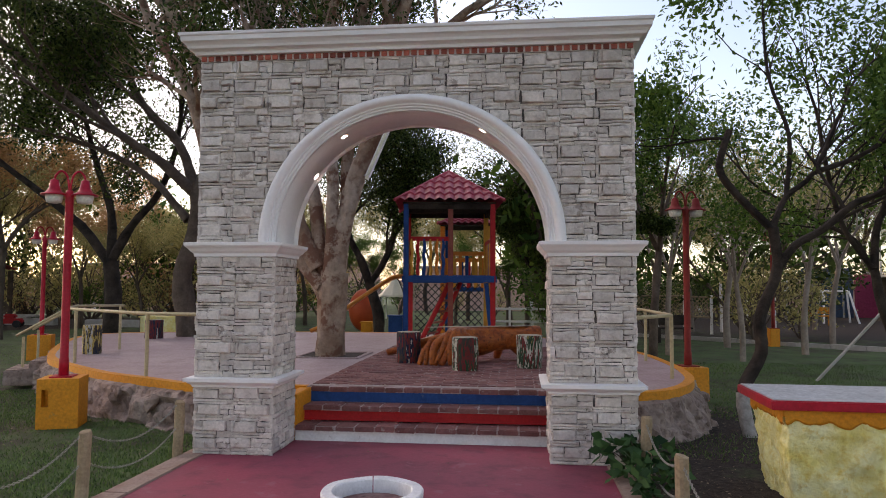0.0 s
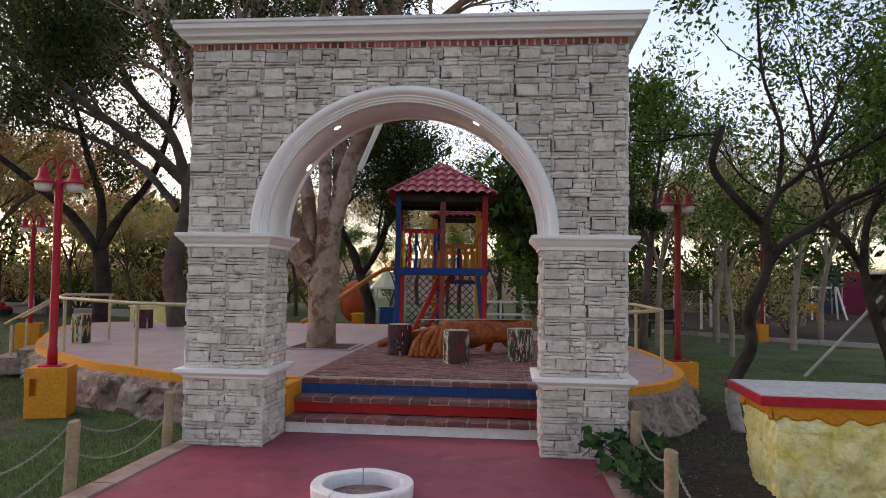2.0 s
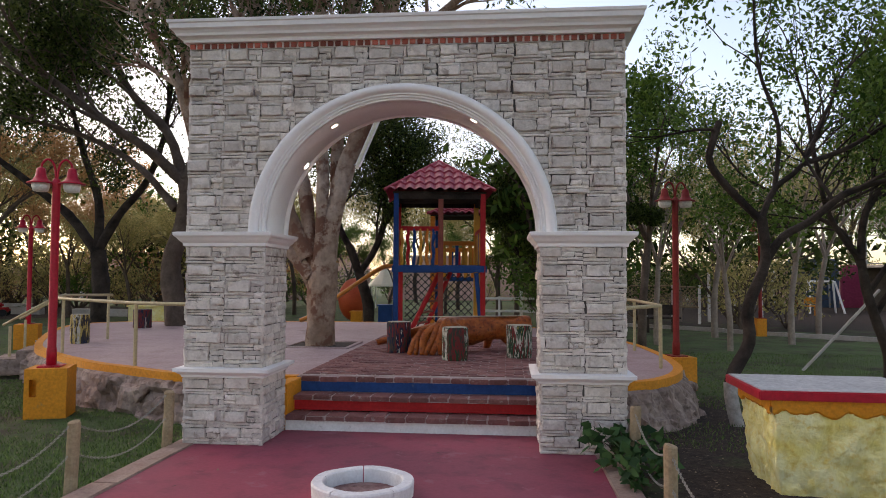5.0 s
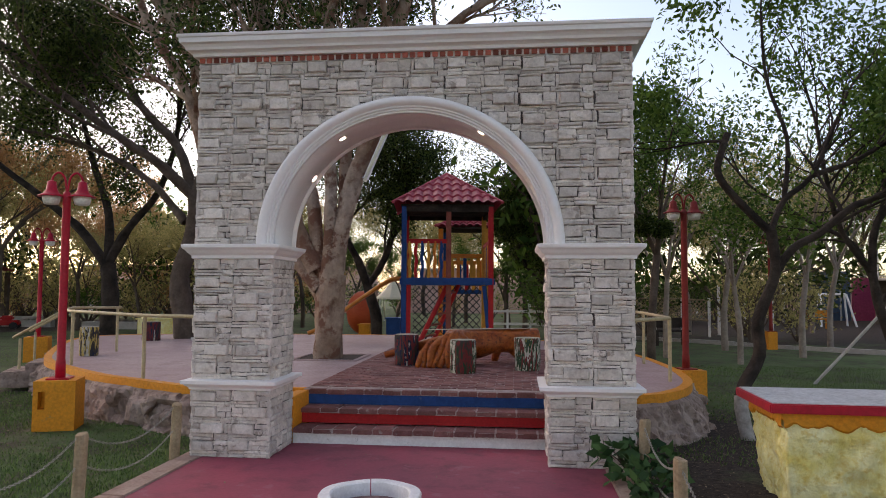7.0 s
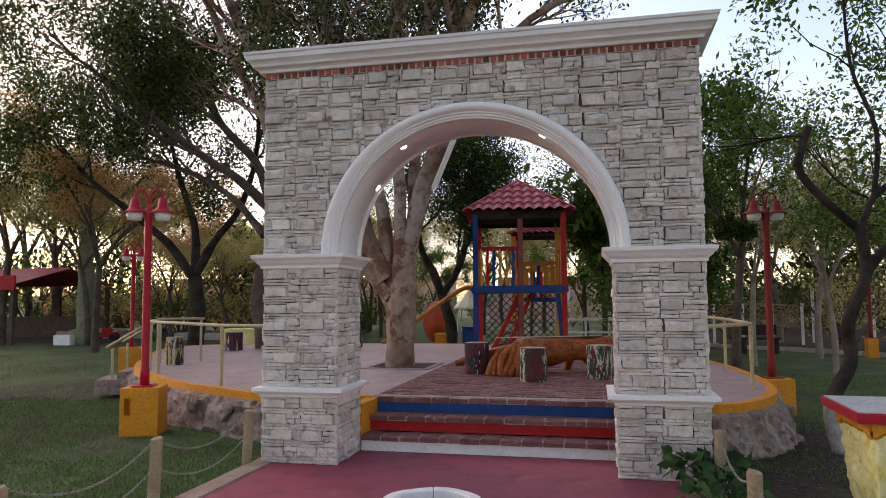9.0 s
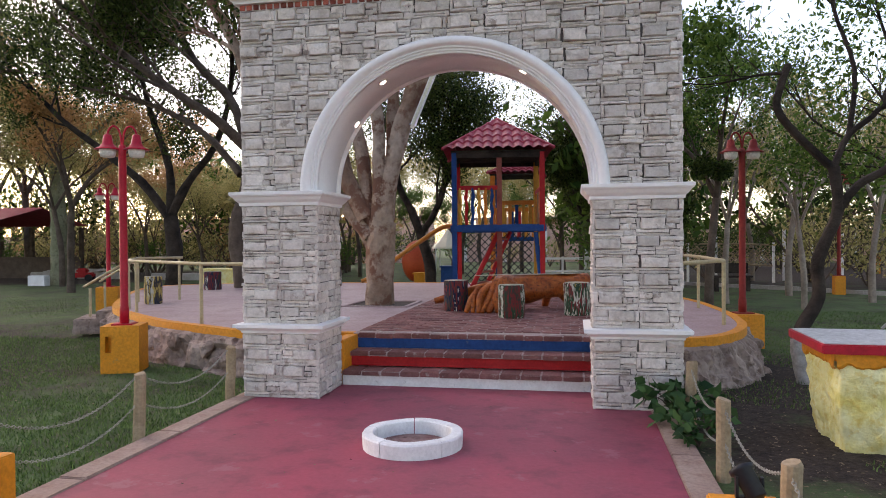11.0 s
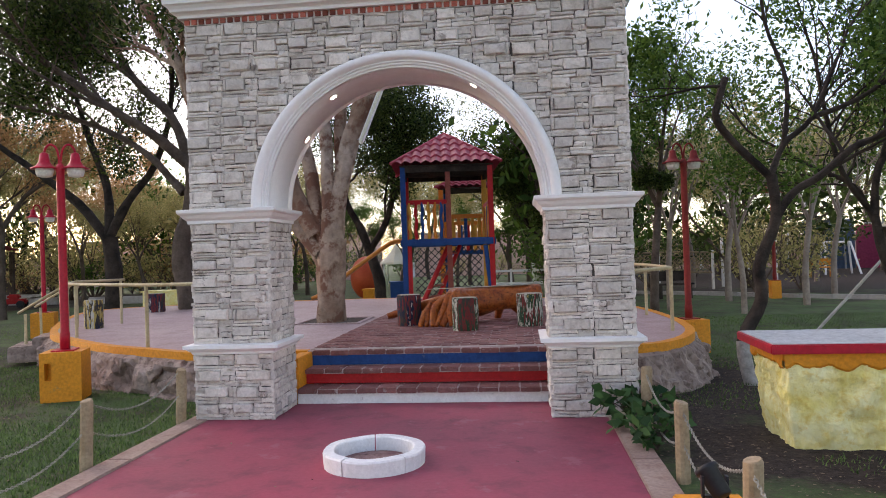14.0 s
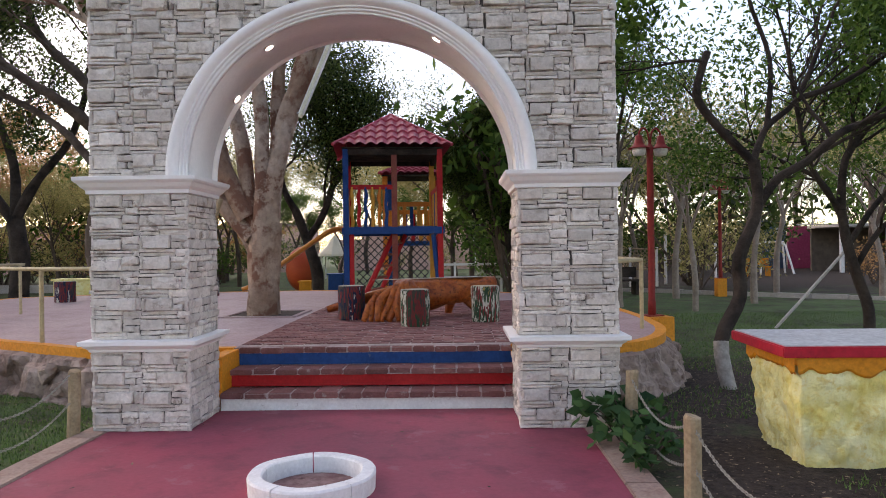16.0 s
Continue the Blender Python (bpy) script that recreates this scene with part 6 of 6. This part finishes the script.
def house(x0, x1, y, h, mat, label, depth=7.0):
    hs = thing("house", label, "house", ((x0 + x1) / 2, y, 0))
    w = (x1 - x0) / 2
    bm = BM()
    box(bm, -w, w, 0, depth, -0.2, h)
    part("wall", bm, mat, hs)
    bm = BM()
    box(bm, -w - 0.4, w + 0.4, -0.5, depth + 0.5, h, h + 0.16, 0.02)
    part("roof", bm, M_TARP, hs)
    n = max(2, int(w))
    for k in range(n):
        cx = -w + (k + 0.5) * 2 * w / n
        bm = BM()
        box(bm, cx - 0.5, cx + 0.5, -0.03, 0.05, 1.0, 2.1)
        win = part("window", bm, M_BLACK, hs, "dark window opening")
        bm = BM()
        for a in ((cx - 0.56, cx - 0.5, 0.94, 2.16), (cx + 0.5, cx + 0.56, 0.94, 2.16), (cx - 0.5, cx + 0.5, 0.94, 1.0), (cx - 0.5, cx + 0.5, 2.1, 2.16)):
            box(bm, a[0], a[1], -0.06, 0.02, a[2], a[3])
        part("frame", bm, M_WHITE, win)


house(-36, -24, 50, 3.6, M_PEACH, "low peach-coloured house behind the boundary wall")
house(-20, -12, 52, 3.6, M_PEACH, "low peach-coloured house behind the boundary wall")
house(-7, 3, 52, 3.4, M_PEACH, "low peach-coloured house behind the boundary wall")

# ride-on toy and planks on the far lawn
toy = thing("ride_on_toy", "small red ride-on toy on the far lawn", "toy", (-20.0, 20.2, 0), 20)
bm = BM()
box(bm, -0.55, 0.55, -0.22, 0.22, 0.15, 0.36, 0.06)
box(bm, -0.15, 0.30, -0.18, 0.18, 0.34, 0.55, 0.06)
part("body", bm, M_RED, toy)
for sx in (-0.38, 0.38):
    for sy in (-0.24, 0.24):
        bm = BM()
        tube(bm, [(sx, sy - 0.04, 0.14), (sx, sy + 0.04, 0.14)], 0.15, 14)
        part("wheel", bm, M_BLACK, toy)
for k in range(3):
    bm = BM()
    box(bm, -1.6, 1.6, -0.14, 0.14, 0.0, 0.05, 0.006)
    single("plank", bm, M_TARP, "weathered grey plank stacked on the low wall", "plank", "stacked planks").matrix_basis = pose(-22.2 + 0.3 * k, 22.4, 0.28 + 0.055 * k, 0, 0, 4 * k - 6)

# red-roofed open shelter
sh = thing("shelter", "open park shelter with a red sheet roof", "shelter", (-26.0, 20.0, 0))
bm = BM()
rows = [[bm.verts.new((-4.3 + 8.6 * k / 60, y, z + (0.05 if k % 2 else 0.0))) for k in range(61)] for y, z in ((-3.0, 2.45), (0.0, 3.2), (3.0, 2.45))]
for p, q in zip(rows, rows[1:]):
    for k in range(60):
        bm.faces.new((p[k], p[k + 1], q[k + 1], q[k]))
part("roof", bm, M_ROOF, sh, "red corrugated roof")
bm = BM()
box(bm, -4.3, 4.3, -3.06, -2.98, 2.2, 2.78)
part("fascia", bm, M_RED, sh)
for x in (-4.0, -1.3, 1.3, 4.0):
    for y in (-2.8, 2.8):
        bm = BM()
        box(bm, x - 0.08, x + 0.08, y - 0.08, y + 0.08, -0.1, 2.4)
        part("post", bm, M_BARKM, sh)
bm = BM()
box(bm, -4.1, 4.1, 2.6, 2.75, -0.1, 1.0)
part("low_wall", bm, M_LOWWALL, sh)
bm = BM()
box(bm, -0.4, 0.4, -0.15, 0.15, -0.05, 0.38, 0.03)
ob = single("concrete_block", bm, M_WHITE_DIRTY, "small white painted concrete block on the lawn", "block")
ob.matrix_basis = pose(-19.6, 17.3, 0)
for x, y, L in ((-22.0, 22.5, 5.2), (-14.5, 21.5, 6.0)):
    bm = BM()
    box(bm, -L / 2, L / 2, -0.15, 0.15, -0.1, 0.28, 0.03)
    roughen(bm, 0.03, 1.5, x)
    ob = single("low_wall", bm, M_TARP, "low grey masonry edging on the lawn", "low wall", "lawn edgings")
    ob.matrix_basis = pose(x, y, 0, 0, 0, -3)
# low concrete kerb between the lawn and the bare earth
edge = thing("lawn_kerb", "low pale concrete kerb between lawn and bare earth", "kerb", kind="structure")
for k in range(15):
    a, b = Vector((4.6 + 0.69 * k, 19.6 - 0.63 * k, 0)), Vector((4.6 + 0.69 * (k + 1), 19.6 - 0.63 * (k + 1), 0))
    bm = BM()
    L = (b - a).length
    box(bm, 0.006, L - 0.006, -0.07, 0.07, -0.08, 0.09 + 0.012 * math.sin(5 * k), 0.012)
    o = part("edging_slab", bm, M_TARP, edge)
    o.matrix_basis = pose(a.x, a.y, 0, 0, 0, math.degrees(math.atan2(b.y - a.y, b.x - a.x)))

# open shed in shade beyond the bare earth
shed = thing("open_shed", "dark open shed with pale posts and a flat sheet roof", "shed", (23.4, 31.0, 0))
bm = BM()
box(bm, -2.6, 2.6, -0.3, 3.2, 2.35, 2.5, 0.02)
part("roof", bm, M_TARP, shed)
bm = BM()
box(bm, -2.5, 2.5, 2.9, 3.05, -0.1, 2.35)
box(bm, 2.35, 2.5, 0.0, 2.9, -0.1, 2.35)
part("wall", bm, M_LOWWALL, shed)
for x in (-2.4, 0.0, 2.4):
    bm = BM()
    box(bm, x - 0.09, x + 0.09, -0.1, 0.08, -0.1, 2.35, 0.01)
    part("post", bm, M_WHITE_DIRTY, shed)

# pale lattice fence, benches, goal frame
lat = thing("lattice_fence", "pale arched lattice fence behind the lawn", "fence", (6.4, 20.6, 0))
bm = BM()
for s in (1, -1):
    for k in range(-6, 30):
        x = -2.0 + 0.16 * k
        a, b = (x, 0.62), (x + 0.72, 1.34)
        pts = [(x + 0.72 * i / 4, 0, 0.62 + 0.72 * (i / 4 if s > 0 else 1 - i / 4)) for i in range(5)]
        pts = [p for p in pts if -2.0 <= p[0] <= 2.0 and p[2] <= 1.36]
        if len(pts) > 1:
            tube(bm, pts, 0.016, 4)
part("lattice", bm, M_POSTWOOD, lat)
for z in (0.6, 1.36):
    bm = BM()
    tube(bm, [(-2.0 + 0.5 * i, 0, z + 0.06 * math.sin(i / 8 * math.pi)) for i in range(9)], 0.035, 6)
    part("rail", bm, M_POSTWOOD, lat)
for k in range(5):
    bm = BM()
    box(bm, -2.0 + k - 0.04, -2.0 + k + 0.04, -0.05, 0.05, -0.1, 1.45)
    part("post", bm, M_WHITE, lat)


def bench(at, turn, L, mat, label):
    b = thing("park_bench", label, "bench", at, turn, "park benches")
    bm = BM()
    box(bm, -L / 2, L / 2, -0.2, 0.2, 0.40, 0.46, 0.01)
    part("seat", bm, mat, b)
    bm = BM()
    box(bm, -L / 2, L / 2, 0.18, 0.23, 0.52, 0.84, 0.01)
    part("backrest", bm, mat, b)
    for s in (-1, 1):
        bm = BM()
        box(bm, s * (L / 2 - 0.12) - 0.05, s * (L / 2 - 0.12) + 0.05, -0.18, 0.2, -0.05, 0.42)
        part("leg", bm, mat, b)


bench((15.3, 28, 0), 0, 1.3, M_YELLOW, "yellow painted park bench on bare earth")
bench((6.0, 16.2, 0), 8, 1.2, M_BARKD, "dark wooden park bench on the lawn")
for x, y, z0, z1 in ((9.15, 22, 0, 1.96), (10.75, 24, 0, 1.35), (12.6, 26, 0, 1.9), (3.4, 22, 0, 1.5)):
    bm = BM()
    tube(bm, [(0, 0, -0.1), (0, 0, z1)], 0.055, 8)
    single("white_post", bm, M_WHITE, "slim white painted post", "post", "white posts").matrix_basis = pose(x, y, 0)
g = thing("swing_frame", "white tubular swing frame on bare earth", "frame", (17.1, 30, 0))
for pts in ([(-0.75, 0, -0.05), (-0.6, 0.3, 1.62)], [(-0.75, 1.0, -0.05), (-0.6, 0.5, 1.62)], [(0.95, 0, -0.05), (0.6, 0.3, 1.62)], [(0.95, 1.0, -0.05), (0.6, 0.5, 1.62)], [(-0.62, 0.4, 1.6), (0.62, 0.4, 1.6)]):
    bm = BM()
    tube(bm, pts, 0.05, 6)
    part("tube", bm, M_WHITE, g)
pw = thing("painted_wall", "magenta painted court wall with blue netting", "wall", (0, 0, 0))
bm = BM()
box(bm, 21.6, 30.0, 38, 38.25, -0.1, 2.6)
part("wall_panel", bm, M_PINKW, pw)
bm = BM()
box(bm, 18.6, 21.6, 38.4, 38.5, -0.1, 3.0)
part("net_panel", bm, M_BLUEW, pw, "blue-grey netting panel")
for k in range(6):
    bm = BM()
    tube(bm, [(18.6 + 2.2 * k, 37.9, -0.1), (18.6 + 2.2 * k, 37.9, 4.6)], 0.05, 6)
    part("mast", bm, M_GALV, pw)
for z in (2.7, 4.4):
    bm = BM()
    tube(bm, [(18.6, 37.9, z), (29.6, 37.9, z)], 0.03, 6)
    part("crossbar", bm, M_GALV, pw)
bm = BM()
tube(bm, [(6.62, 6.95, -0.03), (7.25, 7.0, 0.62), (8.1, 7.1, 1.5)], 0.028, 8)
single("leaning_pole", bm, M_TARP, "grey wooden pole leaning over the lawn", "pole")

# play things beyond the terrace
bm = BM()
rings = []
for k in range(13):
    a = math.pi * k / 12
    rings.append((0.62 * math.sin(a) + 0.01, 0.62 - 0.62 * math.cos(a)))
lathe(bm, rings, 24)
single("play_dome", bm, M_DOME, "round red-orange playground dome on the lawn", "play dome", smooth=True).matrix_basis = pose(-4.85, 20.0, -0.02) @ Matrix.Diagonal((1, 1, 1.35, 1))
for x, y, w, h, m, lab, nm in ((-4.3, 18.0, 0.40, 0.42, M_YELLOW, "yellow painted box on the lawn", "yellow_box"), (-3.25, 18.0, 0.5, 0.66, M_BLUE, "blue painted kiosk box on the lawn", "blue_box"), (-9.4, 12.9, 1.1, 0.78, M_LEMON, "pale yellow painted low box beside the terrace", "yellow_box")):
    bm = BM()
    box(bm, -w / 2, w / 2, -0.25, 0.25, -0.05, h, 0.015)
    box(bm, -w / 2 - 0.04, w / 2 + 0.04, -0.29, 0.29, h, h + 0.05, 0.01)
    single(nm, bm, m, lab, "box").matrix_basis = pose(x, y, 0)
d = thing("drum_table", "table on a blue and green painted drum", "table", (-7.75, 12.7, 0))
bm = BM()
lathe(bm, ((0.22, -0.05), (0.23, 0.3), (0.22, 1.05)), 16)
part("drum", bm, M_BLUE, d, smooth=True)
bm = BM()
lathe(bm, ((0.46, 1.05), (0.47, 1.10), (0.45, 1.12)), 20)
part("tabletop", bm, M_TARP, d)
tent = thing("cream_tent", "small cream pointed tent beyond the lawn", "tent", (-5.6, 31, 0))
bm = BM()
lathe(bm, ((0.95, 1.2), (0.9, 1.3), (0.4, 1.8), (0.05, 2.3)), 8)
part("canopy", bm, M_CREAM, tent)
for k in range(4):
    bm = BM()
    a = math.pi / 4 + k * math.pi / 2
    tube(bm, [(0.85 * math.cos(a), 0.85 * math.sin(a), -0.05), (0.85 * math.cos(a), 0.85 * math.sin(a), 1.25)], 0.03, 6)
    part("pole", bm, M_WHITE, tent)
f = thing("white_fence", "low white rail fence beyond the terrace", "fence", (1.6, 18.4, 0))
for z in (0.5, 0.95):
    bm = BM()
    box(bm, -1.6, 1.6, -0.03, 0.03, z - 0.04, z + 0.04)
    part("rail", bm, M_WHITE, f)
for k in range(5):
    bm = BM()
    box(bm, -1.6 + 0.8 * k - 0.04, -1.6 + 0.8 * k + 0.04, -0.04, 0.04, -0.05, 1.02)
    part("post", bm, M_WHITE, f)
bm = BM()
tube(bm, catmull([(-2.72, 4.42, 0.5), (-2.68, 4.42, 0.95), (-2.78, 4.42, 1.35), (-3.1, 4.45, 1.7)], 6), 0.014, 6)
single("bent_hose", bm, M_BLACK, "thin black bent hose standing beside the tree pit", "hose", smooth=True)
bm = BM()
tube(bm, [(-2.62, 3.3, 0.5), (-2.5, 3.35, 1.4), (-2.25, 3.4, 2.2)], 0.035, 7)
single("wooden_prop", bm, M_POSTWOOD, "slender wooden prop leaning beside the big tree", "pole")
# ---- grass blades and fallen leaves close to the path ----
def scatter(n, rng, test, x0, x1, y0, y1):
    out = []
    while len(out) < n:
        x, y = rng.uniform(x0, x1, 4000), rng.uniform(y0, y1, 4000)
        for a, b in zip(x, y):
            if test(a, b):
                out.append((a, b))
                if len(out) >= n:
                    break
    return np.array(out)


def on_lawn(x, y):
    if -2.32 < x < 2.14 and y < 1.4:
        return False
    inside, n = False, len(EDGE)
    for i in range(0, n):
        (x0, y0), (x1, y1) = EDGE[i], EDGE[(i + 1) % n]
        if (y0 > y) != (y1 > y) and x < x0 + (x1 - x0) * (y - y0) / (y1 - y0):
            inside = not inside
    if inside:
        return False
    if 3.1 < x < 4.4 and -1.2 < y < 0.4:
        return False
    return True


def grass():
    rng = np.random.default_rng(5)
    def lawn(x, y):
        if not on_lawn(x, y):
            return False
        bare = noise.noise(Vector((x * 0.55, y * 0.55, 3.0)))
        if x > 2 and -2.6 < y < 4.5 and x < 6:
            return bare > 0.02
        return bare > -0.25 or noise.cell(Vector((x * 40, y * 40, 1.0))) > 0.2
    p = np.vstack([scatter(60000, rng, lawn, -9, -2.2, -4.5, 4), scatter(40000, rng, lawn, 2.2, 11, -4, 10), scatter(14000, rng, lawn, -18, -4, 4, 12)])
    n = len(p)
    h = rng.uniform(0.010, 0.032, n)
    a = rng.uniform(0, 2 * np.pi, n)
    w = rng.uniform(0.004, 0.008, n)
    lean = rng.normal(0, 0.6, (n, 2)) * h[:, None]
    z = np.full(n, -0.035)
    b0 = np.stack([p[:, 0] + np.cos(a) * w, p[:, 1] + np.sin(a) * w, z], 1)
    b1 = np.stack([p[:, 0] - np.cos(a) * w, p[:, 1] - np.sin(a) * w, z], 1)
    t = np.stack([p[:, 0] + lean[:, 0], p[:, 1] + lean[:, 1], z + h + 0.012], 1)
    me = raw_mesh("grass", np.stack([b0, b1, t], 1).reshape(-1, 3), np.arange(3 * n).reshape(n, 3), M_BLADE)
    tagged(new("grass", me), "short sparse lawn grass", "grass", kind="stuff")


def litter():
    rng = np.random.default_rng(6)
    p = np.vstack([scatter(2600, rng, on_lawn, -9, -2.2, -4.5, 5), scatter(8400, rng, on_lawn, 2.1, 7, -4, 6), scatter(70, rng, lambda x, y: True, -2.0, 1.85, -6, 0.6), scatter(60, rng, lambda x, y: True, -1.6, 2.4, 1.4, 6)])
    z = np.zeros(len(p))
    z[-60:] = PLAT + 0.016
    z[:11000] = -0.018
    c = np.column_stack([p, z + 0.006])
    me = leaf_mesh("leaf_litter", c, 0.034, M_LITTER, rng, 0.0, 0.0, 0.5)
    v = np.empty(len(me.vertices) * 3, np.float32)
    me.vertices.foreach_get("co", v)
    v = v.reshape(-1, 3)
    base = np.repeat(c[:, 2], 4)
    v[:, 2] = base + (v[:, 2] - base) * 0.15 + 0.004
    me.vertices.foreach_set("co", v.ravel())
    tagged(new("leaf_litter", me), "dry brown fallen leaves scattered on ground and path", "fallen leaves", kind="stuff")


grass()
litter()


# ---- strip light on the terrace tree ----
def strip_light():
    lamp = thing("strip_light", "pale cream strip light fixed to the terrace tree's stem", "lamp")
    lo, hi = Vector((-1.505, 4.85, 3.54)), Vector((-0.86, 4.85, 5.04))
    way = (hi - lo).normalized()
    m = Matrix.Translation(lo) @ way.to_track_quat("Z", "Y").to_matrix().to_4x4()
    bm = BM()
    box(bm, -0.05, 0.05, -0.025, 0.025, 0.0, (hi - lo).length, 0.006, m)
    part("housing", bm, M_CREAM, lamp)
    bm = BM()
    for dx in (-0.024, 0.024):
        tube(bm, [m @ Vector((dx, -0.03, 0.05)), m @ Vector((dx, -0.03, (hi - lo).length - 0.05))], 0.013, 8)
        tube(bm, [m @ Vector((dx, 0.03, 0.05)), m @ Vector((dx, 0.03, (hi - lo).length - 0.05))], 0.013, 8)
    part("diffuser", bm, M_GLASSW, lamp, "ribbed pale diffuser")
    for d, sx in ((0.10, -1.68), (1.2, -1.36)):
        p = lo + way * d
        bm = BM()
        tube(bm, [p, Vector((sx, 4.95, p.z - 0.04))], 0.012, 6)
        part("bracket", bm, M_GALV, lamp)


strip_light()
